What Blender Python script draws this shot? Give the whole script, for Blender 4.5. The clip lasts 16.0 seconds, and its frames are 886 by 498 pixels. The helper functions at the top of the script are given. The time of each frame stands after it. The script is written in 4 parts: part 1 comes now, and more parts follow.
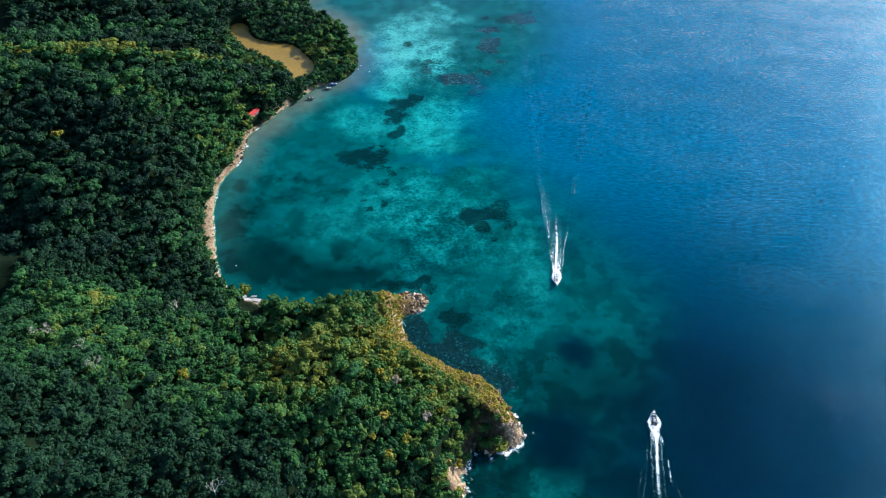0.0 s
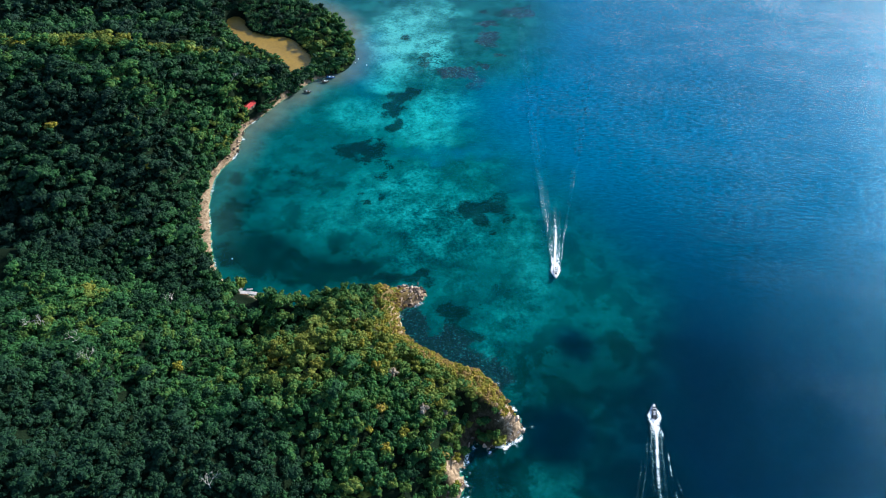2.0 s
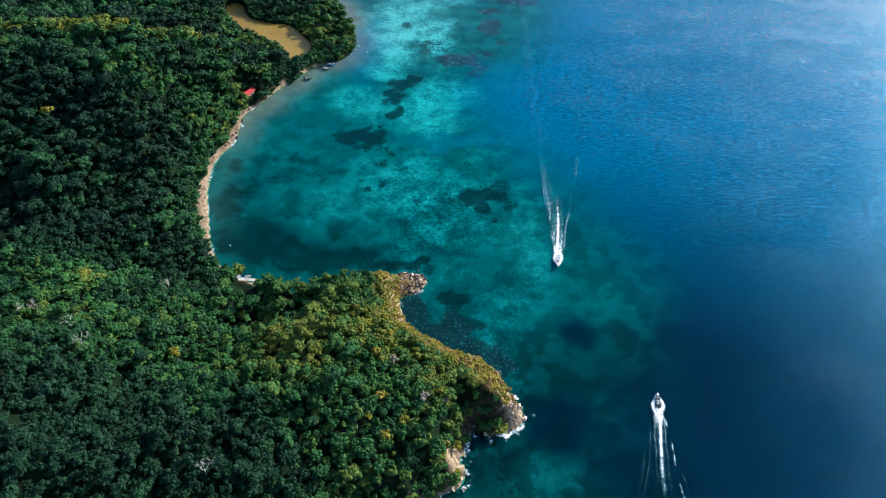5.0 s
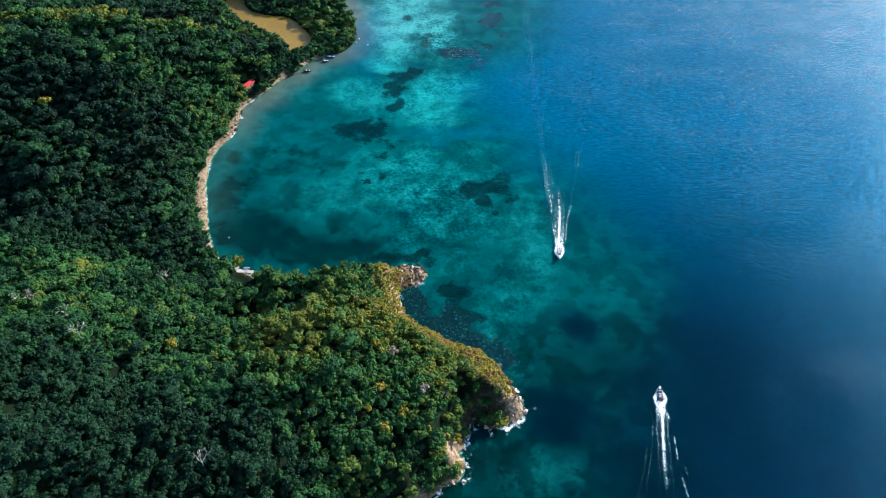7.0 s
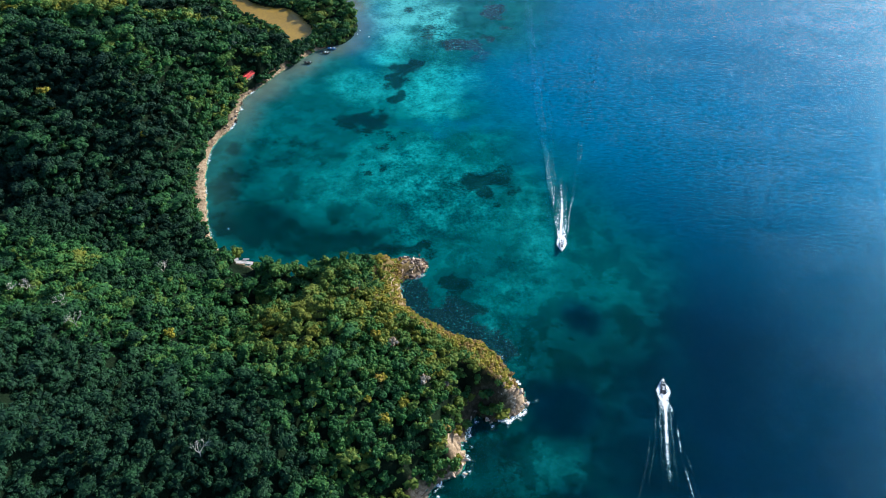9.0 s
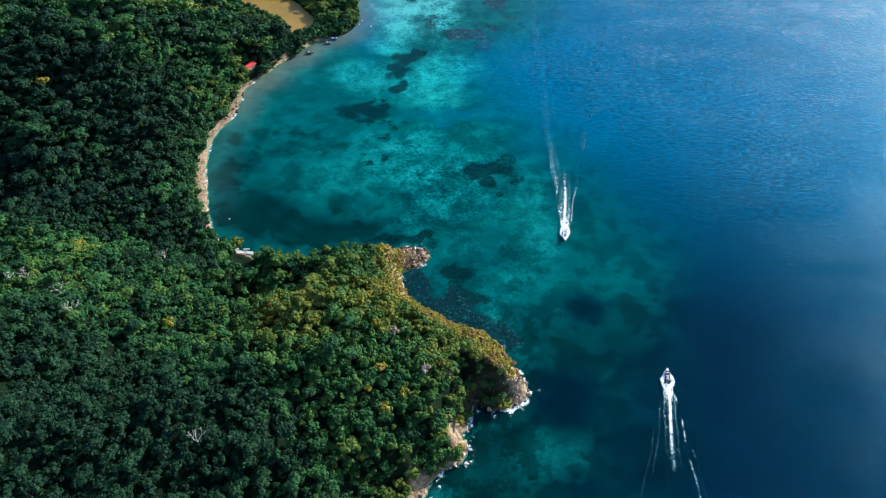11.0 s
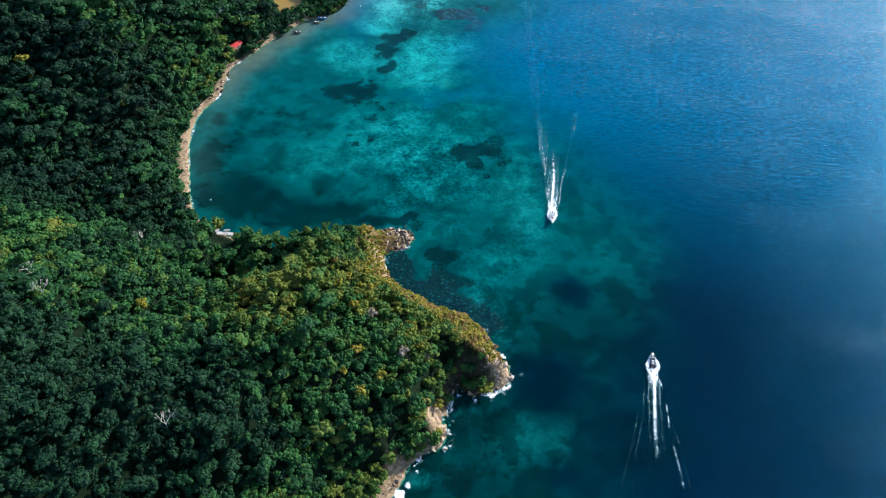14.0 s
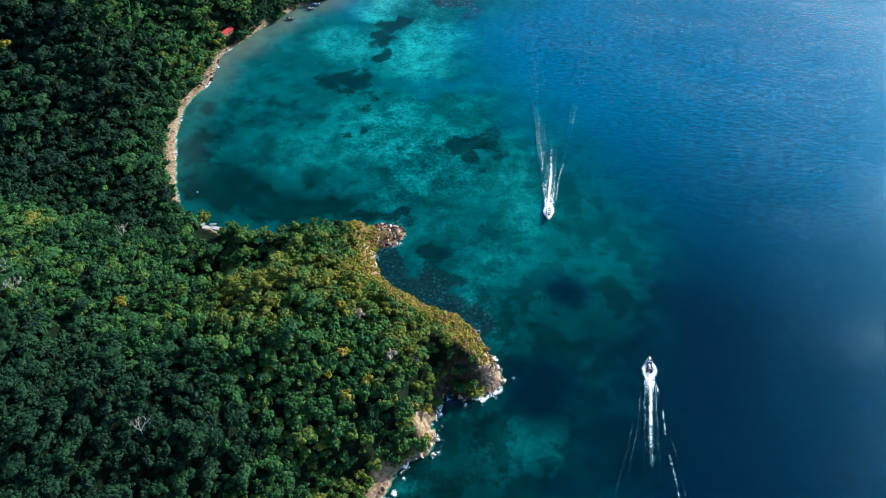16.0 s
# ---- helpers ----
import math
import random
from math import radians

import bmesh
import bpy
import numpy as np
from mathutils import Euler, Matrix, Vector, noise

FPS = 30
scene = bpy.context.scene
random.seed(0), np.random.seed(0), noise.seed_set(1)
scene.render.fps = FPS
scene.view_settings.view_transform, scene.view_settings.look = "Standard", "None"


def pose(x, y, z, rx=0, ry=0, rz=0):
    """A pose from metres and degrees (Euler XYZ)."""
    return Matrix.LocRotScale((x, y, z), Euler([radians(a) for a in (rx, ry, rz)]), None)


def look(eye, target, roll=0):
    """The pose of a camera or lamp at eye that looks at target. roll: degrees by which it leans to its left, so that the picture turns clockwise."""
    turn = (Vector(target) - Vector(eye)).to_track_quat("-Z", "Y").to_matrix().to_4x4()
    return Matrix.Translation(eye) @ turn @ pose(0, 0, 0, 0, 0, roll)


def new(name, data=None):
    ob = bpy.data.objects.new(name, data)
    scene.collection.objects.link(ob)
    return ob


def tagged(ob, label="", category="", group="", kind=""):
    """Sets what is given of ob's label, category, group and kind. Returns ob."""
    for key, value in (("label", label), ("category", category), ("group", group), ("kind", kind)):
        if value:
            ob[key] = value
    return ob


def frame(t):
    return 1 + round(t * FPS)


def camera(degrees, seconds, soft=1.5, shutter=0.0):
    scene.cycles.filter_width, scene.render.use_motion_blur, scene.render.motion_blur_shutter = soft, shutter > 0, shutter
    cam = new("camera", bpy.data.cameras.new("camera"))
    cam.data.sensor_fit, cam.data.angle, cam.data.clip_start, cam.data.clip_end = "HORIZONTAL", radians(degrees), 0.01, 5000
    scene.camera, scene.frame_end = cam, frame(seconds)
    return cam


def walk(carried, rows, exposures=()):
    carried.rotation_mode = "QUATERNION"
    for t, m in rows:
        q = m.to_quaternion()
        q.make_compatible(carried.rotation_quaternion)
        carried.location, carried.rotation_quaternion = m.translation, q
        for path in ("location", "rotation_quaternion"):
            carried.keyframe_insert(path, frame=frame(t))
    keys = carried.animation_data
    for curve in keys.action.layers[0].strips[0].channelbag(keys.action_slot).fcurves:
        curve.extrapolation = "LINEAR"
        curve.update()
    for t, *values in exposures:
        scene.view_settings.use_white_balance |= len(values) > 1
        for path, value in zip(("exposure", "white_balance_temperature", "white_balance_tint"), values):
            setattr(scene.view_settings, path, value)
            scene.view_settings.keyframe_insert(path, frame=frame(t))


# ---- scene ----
cam = camera(62.0, 16.0, 1.0)
PATH = [
    (0, (2.005, -0.592, 272.912), (2.015, 0.829, 271.504), 0.5),
    (0.5, (1.973, -0.382, 271.627), (1.984, 1.039, 270.22), 0.6),
    (1, (1.863, -0.441, 270.587), (1.878, 0.98, 269.179), 0.6),
    (1.5, (1.803, -0.293, 269.503), (1.819, 1.126, 268.094), 0.7),
    (2, (1.953, -0.326, 268.255), (1.969, 1.093, 266.846), 0.7),
    (2.5, (1.796, -0.273, 267.238), (1.813, 1.146, 265.828), 0.8),
    (3, (1.86, -0.066, 266.122), (1.875, 1.35, 264.71), 0.8),
    (3.5, (1.765, -0.116, 265.126), (1.78, 1.299, 263.713), 0.8),
    (4, (1.794, -0.04, 263.899), (1.809, 1.374, 262.485), 0.8),
    (6.5, (1.803, 0.249, 258.725), (1.817, 1.657, 257.305), 1.0),
    (7, (1.782, 0.215, 257.511), (1.796, 1.623, 256.091), 1.0),
    (7.5, (2.162, 0.278, 256.52), (2.174, 1.685, 255.098), 0.9),
    (8, (1.848, 0.43, 255.198), (1.861, 1.836, 253.776), 1.0),
    (8.5, (1.929, 0.306, 254.264), (1.941, 1.712, 252.841), 1.0),
    (9, (1.998, 0.484, 253.19), (2.008, 1.888, 251.765), 1.0),
    (11.5, (5.42, 0.65, 248.057), (5.407, 2.042, 246.622), 0.1),
    (12, (7.106, 0.891, 247.097), (7.088, 2.281, 245.659), -0.1),
    (12.5, (8.438, 0.959, 245.831), (8.419, 2.347, 244.391), -0.1),
    (13, (10.044, 1.434, 244.728), (10.025, 2.818, 243.284), -0.0),
    (13.5, (11.447, 2.183, 243.7), (11.431, 3.56, 242.25), 0.1),
    (14, (12.562, 3.079, 242.453), (12.548, 4.451, 240.998), 0.4),
    (14.5, (13.8, 4.676, 241.513), (13.779, 6.04, 240.05), 0.6),
    (15, (14.695, 6.92, 240.495), (14.675, 8.277, 239.025), 0.7),
    (15.5, (15.382, 9.864, 239.647), (15.365, 11.213, 238.171), 0.8),
    (16, (16.124, 13.36, 238.661), (16.108, 14.704, 237.18), 0.9),
]
walk(cam, [(t, look(eye, target, roll)) for t, eye, target, roll in PATH],
     [(0, 0.94, 5750, 7), (16, 0.9, 5750, 7)])

# ---- sun, sky ----
SUN_AZ, SUN_EL = 52.0, 25.0        # degrees from +y towards +x, and above the horizon
SUN_DIR = Vector((math.sin(radians(SUN_AZ)) * math.cos(radians(SUN_EL)),
                  math.cos(radians(SUN_AZ)) * math.cos(radians(SUN_EL)), math.sin(radians(SUN_EL))))
world = bpy.data.worlds.new("sky")
scene.world = world
world.use_nodes = True
wn = world.node_tree
sky = wn.nodes.new("ShaderNodeTexSky")
sky.sky_type = "NISHITA"
sky.sun_disc = False
sky.air_density, sky.dust_density, sky.ozone_density = 1.0, 2.0, 4.0
sky.sun_elevation, sky.sun_rotation = radians(SUN_EL), radians(SUN_AZ)
wn.nodes["Background"].inputs["Strength"].default_value = 0.12
wn.links.new(sky.outputs[0], wn.nodes["Background"].inputs["Color"])
sun = new("sun", bpy.data.lights.new("sun", "SUN"))
sun.data.energy, sun.data.angle, sun.data.color = 4.1, radians(0.5), (1.0, 0.92, 0.8)
sun.matrix_world = look(SUN_DIR * 800, (0, 0, 0))


# ---- small helpers ----
def part(name, bm, material, parent=None, label=""):
    """Links a bmesh as one mesh object under a thing."""
    me = bpy.data.meshes.new(name)
    bm.to_mesh(me)
    bm.free()
    me.materials.append(material)
    ob = new(name, me)
    if parent:
        ob.parent = parent
    return tagged(ob, label)


def raw_mesh(name, verts, tris, material, smooth=False, **values):
    """A mesh object from arrays of vertices and triangles (or quads), with float values per point."""
    me = bpy.data.meshes.new(name)
    verts, tris = np.asarray(verts, np.float32), np.asarray(tris, np.int32)
    n, k = tris.shape
    me.vertices.add(len(verts))
    me.vertices.foreach_set("co", verts.ravel())
    me.loops.add(n * k)
    me.loops.foreach_set("vertex_index", tris.ravel())
    me.polygons.add(n)
    me.polygons.foreach_set("loop_start", np.arange(0, n * k, k, dtype=np.int32))
    me.polygons.foreach_set("use_smooth", np.full(n, smooth))
    for key, value in values.items():
        at = me.attributes.new(key, "FLOAT", "POINT")
        at.data.foreach_set("value", np.asarray(value, np.float32).ravel())
    me.update(calc_edges=True)
    me.materials.append(material)
    return new(name, me)


def hash2(ix, iy, seed):
    h = (ix * 374761393 + iy * 668265263 + seed * 974634541) & 0x7FFFFFFF
    h = ((h ^ (h >> 13)) * 1274126177) & 0x7FFFFFFF
    return ((h ^ (h >> 16)) & 0xFFFF) / 65535.0


def fbm(x, y, scale, seed=0, octaves=4):
    """Value noise, about 0 to 1, vectorised."""
    total, weight, amp = 0.0, 0.0, 1.0
    for o in range(octaves):
        u, v = np.asarray(x) / scale, np.asarray(y) / scale
        iu, iv = np.floor(u).astype(np.int64), np.floor(v).astype(np.int64)
        fu, fv = u - iu, v - iv
        fu, fv = fu * fu * (3 - 2 * fu), fv * fv * (3 - 2 * fv)
        s = seed + 17 * o
        n = (hash2(iu, iv, s) * (1 - fu) + hash2(iu + 1, iv, s) * fu) * (1 - fv) + (hash2(iu, iv + 1, s) * (1 - fu) + hash2(iu + 1, iv + 1, s) * fu) * fv
        total, weight = total + amp * n, weight + amp
        amp, scale = amp * 0.5, scale * 0.5
    return total / weight


def step(a, b, v):
    t = np.clip((v - a) / (b - a), 0, 1)
    return t * t * (3 - 2 * t)


def distance(x, y, line):
    """The distance to a polyline."""
    best = np.full(np.shape(x), 1e9)
    for (ax, ay), (bx, by) in zip(line[:-1], line[1:]):
        dx, dy = bx - ax, by - ay
        t = np.clip(((x - ax) * dx + (y - ay) * dy) / (dx * dx + dy * dy + 1e-9), 0, 1)
        best = np.minimum(best, np.hypot(x - ax - t * dx, y - ay - t * dy))
    return best


def inside(x, y, ring):
    """Whether points lie inside a closed ring."""
    odd = np.zeros(np.shape(x), bool)
    for (ax, ay), (bx, by) in zip(ring, ring[1:] + ring[:1]):
        cross = ((ay > y) != (by > y)) & (x < (bx - ax) * (y - ay) / (by - ay + 1e-12) + ax)
        odd ^= cross
    return odd


def rounded(line, cuts=4):
    """A Catmull-Rom curve through a line's points."""
    out = []
    for i in range(len(line) - 1):
        p = [np.array(line[max(0, min(len(line) - 1, j))], float) for j in (i - 1, i, i + 1, i + 2)]
        for c in range(cuts):
            t = c / cuts
            q = 0.5 * (2 * p[1] + (p[2] - p[0]) * t + (2 * p[0] - 5 * p[1] + 4 * p[2] - p[3]) * t * t + (3 * p[1] - p[0] - 3 * p[2] + p[3]) * t ** 3)
            out.append((float(q[0]), float(q[1])))
    return out + [tuple(line[-1])]


# ---- materials ----
def shader(name):
    m = bpy.data.materials.new(name)
    m.use_nodes = True
    return m, m.node_tree, m.node_tree.nodes["Principled BSDF"]


def node(nt, kind, **values):
    n = nt.nodes.new("ShaderNode" + kind)
    for k, v in values.items():
        n.inputs[k.replace("_", " ")].default_value = v
    return n


def noise_at(nt, scale, detail=4.0, rough=0.6, stretch=None):
    """A noise texture in world metres; scale is per metre."""
    geo = nt.nodes.new("ShaderNodeNewGeometry")
    src = geo.outputs["Position"]
    if stretch:
        mp = nt.nodes.new("ShaderNodeMapping")
        mp.inputs["Scale"].default_value = stretch[:3]
        mp.inputs["Rotation"].default_value = (0, 0, radians(stretch[3]))
        nt.links.new(src, mp.inputs["Vector"])
        src = mp.outputs[0]
    n = node(nt, "TexNoise", Scale=scale, Detail=detail, Roughness=rough)
    nt.links.new(src, n.inputs["Vector"])
    return n.outputs["Fac"]


def ramp(nt, fac, stops):
    r = nt.nodes.new("ShaderNodeValToRGB")
    els = r.color_ramp.elements
    while len(els) < len(stops):
        els.new(0.5)
    for e, (p, c) in zip(els, stops):
        e.position, e.color = p, (*c, 1)
    nt.links.new(fac, r.inputs[0])
    return r.outputs[0]


def mixed(nt, fac, a, b, blend="MIX"):
    m = nt.nodes.new("ShaderNodeMix")
    m.data_type, m.blend_type = "RGBA", blend
    for sock, v in ((m.inputs["Factor"], fac), (m.inputs[6], a), (m.inputs[7], b)):
        if isinstance(v, (int, float)):
            sock.default_value = v
        elif isinstance(v, tuple):
            sock.default_value = (*v, 1)
        else:
            nt.links.new(v, sock)
    return m.outputs[2]


def maths(nt, op, a, b=0.0, clamp=False):
    m = nt.nodes.new("ShaderNodeMath")
    m.operation, m.use_clamp = op, clamp
    for sock, v in zip(m.inputs, (a, b)):
        if isinstance(v, (int, float)):
            sock.default_value = v
        else:
            nt.links.new(v, sock)
    return m.outputs[0]


def value(nt, name):
    a = nt.nodes.new("ShaderNodeAttribute")
    a.attribute_name = name
    return a.outputs["Fac"]


def bumped(nt, bsdf, fac, strength, dist):
    b = node(nt, "Bump", Strength=strength, Distance=dist)
    nt.links.new(fac, b.inputs["Height"])
    nt.links.new(b.outputs[0], bsdf.inputs["Normal"])


def plain(name, color, rough=0.6, metal=0.0, vary=0.25, scale=3.0, bump=0.02):
    """A painted or mineral surface with two scales of variation."""
    m, nt, b = shader(name)
    low, high = tuple(c * (1 - vary) for c in color), tuple(min(1, c * (1 + vary)) for c in color)
    n = mixed(nt, 0.5, ramp(nt, noise_at(nt, scale), [(0.3, low), (0.7, high)]), ramp(nt, noise_at(nt, scale * 9), [(0.3, low), (0.7, high)]))
    nt.links.new(n, b.inputs["Base Color"])
    b.inputs["Roughness"].default_value, b.inputs["Metallic"].default_value = rough, metal
    bumped(nt, b, noise_at(nt, scale * 6), 0.5, bump)
    return m


def foliage(name):
    """Leaves: the tint runs from dark green over olive to dry gold and brown."""
    m, nt, b = shader(name)
    info = nt.nodes.new("ShaderNodeObjectInfo")
    geo = nt.nodes.new("ShaderNodeNewGeometry")
    t = maths(nt, "ADD", value(nt, "tint"), maths(nt, "MULTIPLY", maths(nt, "SUBTRACT", info.outputs["Random"], 0.5), 0.12))
    t = maths(nt, "ADD", t, maths(nt, "MULTIPLY", maths(nt, "SUBTRACT", geo.outputs["Random Per Island"], 0.5), 0.12))
    t = maths(nt, "ADD", t, maths(nt, "MULTIPLY", maths(nt, "SUBTRACT", noise_at(nt, 0.45, 3, 0.6), 0.5), 0.22))      # clumps of older and younger leaves
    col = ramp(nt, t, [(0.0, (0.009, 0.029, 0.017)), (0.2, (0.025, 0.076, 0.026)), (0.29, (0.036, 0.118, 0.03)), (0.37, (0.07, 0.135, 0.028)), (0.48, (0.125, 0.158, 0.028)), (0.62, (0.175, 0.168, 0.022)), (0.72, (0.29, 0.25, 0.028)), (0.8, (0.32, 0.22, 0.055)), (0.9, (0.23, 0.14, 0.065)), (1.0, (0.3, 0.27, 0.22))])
    nt.links.new(col, b.inputs["Base Color"])
    b.inputs["Roughness"].default_value = 0.65
    b.inputs["Specular IOR Level"].default_value = 0.1
    thin = nt.nodes.new("ShaderNodeBsdfTranslucent")
    nt.links.new(mixed(nt, 1.0, col, (1.1, 1.3, 0.9), "MULTIPLY"), thin.inputs["Color"])
    mx = nt.nodes.new("ShaderNodeMixShader")
    mx.inputs[0].default_value = 0.12
    nt.links.new(b.outputs[0], mx.inputs[1])
    nt.links.new(thin.outputs[0], mx.inputs[2])
    nt.links.new(mx.outputs[0], nt.nodes["Material Output"].inputs["Surface"])
    return m


def rocky(name, a, b_, c):
    m, nt, b = shader(name)
    col = ramp(nt, noise_at(nt, 0.5, 6), [(0.3, a), (0.5, b_), (0.72, c)])
    col = mixed(nt, 0.5, col, ramp(nt, noise_at(nt, 3.0, 6), [(0.3, a), (0.7, c)]))
    info = nt.nodes.new("ShaderNodeObjectInfo")
    geo = nt.nodes.new("ShaderNodeNewGeometry")
    chance = maths(nt, "FRACT", maths(nt, "ADD", info.outputs["Random"], geo.outputs["Random Per Island"]), 0.0)
    col = mixed(nt, 1.0, col, ramp(nt, chance, [(0.0, (0.12, 0.1, 0.09)), (0.35, (0.45, 0.4, 0.36)), (0.6, (1.0, 0.9, 0.82)), (1.0, (1.6, 1.5, 1.42))]), "MULTIPLY")
    nt.links.new(col, b.inputs["Base Color"])
    b.inputs["Roughness"].default_value = 0.85
    bumped(nt, b, noise_at(nt, 1.4, 8, 0.7), 0.9, 0.35)
    return m


def soil():
    """Forest floor, dry grass and beach: told apart by the values beach and dry on the ground."""
    m, nt, b = shader("soil")
    n1, n2 = noise_at(nt, 0.12, 5), noise_at(nt, 1.6, 6)
    # floor colour is taken near black so gaps between crowns read as shade
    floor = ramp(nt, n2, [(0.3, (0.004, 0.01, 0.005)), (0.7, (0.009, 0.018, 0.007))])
    dry = mixed(nt, 0.5, ramp(nt, n1, [(0.3, (0.11, 0.08, 0.028)), (0.7, (0.19, 0.125, 0.05))]), ramp(nt, n2, [(0.3, (0.05, 0.055, 0.018)), (0.5, (0.15, 0.105, 0.04)), (0.75, (0.24, 0.15, 0.085))]))
    sand = mixed(nt, 0.6, ramp(nt, n1, [(0.35, (0.15, 0.1, 0.055)), (0.65, (0.36, 0.245, 0.14))]), ramp(nt, noise_at(nt, 0.9, 7, 0.75), [(0.38, (0.05, 0.034, 0.024)), (0.48, (0.24, 0.165, 0.1)), (0.6, (0.6, 0.46, 0.31))]))
    rock = ramp(nt, noise_at(nt, 0.7, 8, 0.7), [(0.32, (0.06, 0.042, 0.03)), (0.5, (0.26, 0.18, 0.11)), (0.68, (0.6, 0.46, 0.32))])
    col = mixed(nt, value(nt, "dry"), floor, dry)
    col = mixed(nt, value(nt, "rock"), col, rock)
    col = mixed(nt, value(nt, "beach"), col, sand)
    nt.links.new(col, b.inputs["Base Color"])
    b.inputs["Roughness"].default_value = 0.9
    b.inputs["Specular IOR Level"].default_value = 0.05
    bumped(nt, b, n2, 0.8, 0.4)
    return m


def sea_floor():
    """Sand, weed and coral under the water; the value deep tells how far it falls away."""
    m, nt, b = shader("seabed")
    fine, mid, wide = noise_at(nt, 0.55, 5, 0.65), noise_at(nt, 0.09, 5, 0.6), noise_at(nt, 0.02, 3)
    grain = maths(nt, "ADD", maths(nt, "MULTIPLY", fine, 0.55), maths(nt, "MULTIPLY", mid, 0.45))
    broad = maths(nt, "ADD", maths(nt, "MULTIPLY", mid, 0.6), maths(nt, "MULTIPLY", wide, 0.4))
    sand = ramp(nt, broad, [(0.38, (0.035, 0.11, 0.105)), (0.62, (0.08, 0.18, 0.16))])
    light = ramp(nt, broad, [(0.35, (0.25, 0.4, 0.365)), (0.65, (0.46, 0.6, 0.53))])
    lace = maths(nt, "MULTIPLY", value(nt, "pale"), maths(nt, "ADD", maths(nt, "ADD", maths(nt, "MULTIPLY", maths(nt, "SUBTRACT", grain, 0.5), 5.0), maths(nt, "MULTIPLY", maths(nt, "SUBTRACT", noise_at(nt, 0.62, 3, 0.6), 0.5), maths(nt, "MULTIPLY", value(nt, "speck"), 7.0))), 0.9), True)
    sand = mixed(nt, lace, sand, light)
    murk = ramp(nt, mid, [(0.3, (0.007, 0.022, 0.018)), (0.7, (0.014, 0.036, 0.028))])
    weed = ramp(nt, noise_at(nt, 0.9, 5, 0.7), [(0.36, (0.006, 0.011, 0.010)), (0.58, (0.02, 0.025, 0.019)), (0.74, (0.06, 0.06, 0.046))])
    coral = ramp(nt, noise_at(nt, 0.8, 6, 0.75), [(0.36, (0.03, 0.018, 0.02)), (0.5, (0.16, 0.035, 0.05)), (0.58, (0.24, 0.08, 0.09)), (0.64, (0.6, 0.62, 0.55))])
    weed = mixed(nt, value(nt, "coral"), weed, coral)
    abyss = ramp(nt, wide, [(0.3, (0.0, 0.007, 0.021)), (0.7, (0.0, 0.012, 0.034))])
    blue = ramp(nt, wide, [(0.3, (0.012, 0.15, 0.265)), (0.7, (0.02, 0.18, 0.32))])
    # sky glare on distant water is painted here: paler bed far off, darker close by
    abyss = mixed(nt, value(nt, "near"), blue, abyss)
    silt = ramp(nt, mid, [(0.3, (0.65, 0.2, 0.15)), (0.7, (0.95, 0.28, 0.2))])
    cloud = ramp(nt, noise_at(nt, 0.06, 6, 0.62), [(0.48, (0, 0, 0)), (0.53, (1, 1, 1))])
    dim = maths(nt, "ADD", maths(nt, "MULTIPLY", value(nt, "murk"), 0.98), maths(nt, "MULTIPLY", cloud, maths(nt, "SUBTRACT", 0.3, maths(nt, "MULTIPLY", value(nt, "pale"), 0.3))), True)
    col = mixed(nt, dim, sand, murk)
    edge = maths(nt, "ADD", maths(nt, "SUBTRACT", maths(nt, "MULTIPLY", value(nt, "weed"), 1.25), 0.12), maths(nt, "ADD", maths(nt, "MULTIPLY", maths(nt, "SUBTRACT", grain, 0.5), 3.2), maths(nt, "MULTIPLY", maths(nt, "SUBTRACT", noise_at(nt, 0.8, 4, 0.7), 0.5), 1.2)))
    col = mixed(nt, ramp(nt, edge, [(0.28, (0, 0, 0)), (0.75, (0.88, 0.88, 0.88))]), col, weed)
    col = mixed(nt, maths(nt, "ADD", maths(nt, "MULTIPLY", value(nt, "speck"), 0.75), 0.15), col, ramp(nt, grain, [(0.36, (0.5, 0.52, 0.55)), (0.5, (1, 1, 1)), (0.64, (1.45, 1.4, 1.38))]), "MULTIPLY")
    col = mixed(nt, value(nt, "silt"), col, silt)
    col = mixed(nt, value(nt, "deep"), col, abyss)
    col = mixed(nt, maths(nt, "MULTIPLY", value(nt, "hole"), 1.0), col, ramp(nt, mid, [(0.3, (0.0, 0.006, 0.009)), (0.7, (0.001, 0.013, 0.017))]))
    nt.links.new(col, b.inputs["Base Color"])
    b.inputs["Roughness"].default_value = 1.0
    b.inputs["Specular IOR Level"].default_value = 0.0
    return m


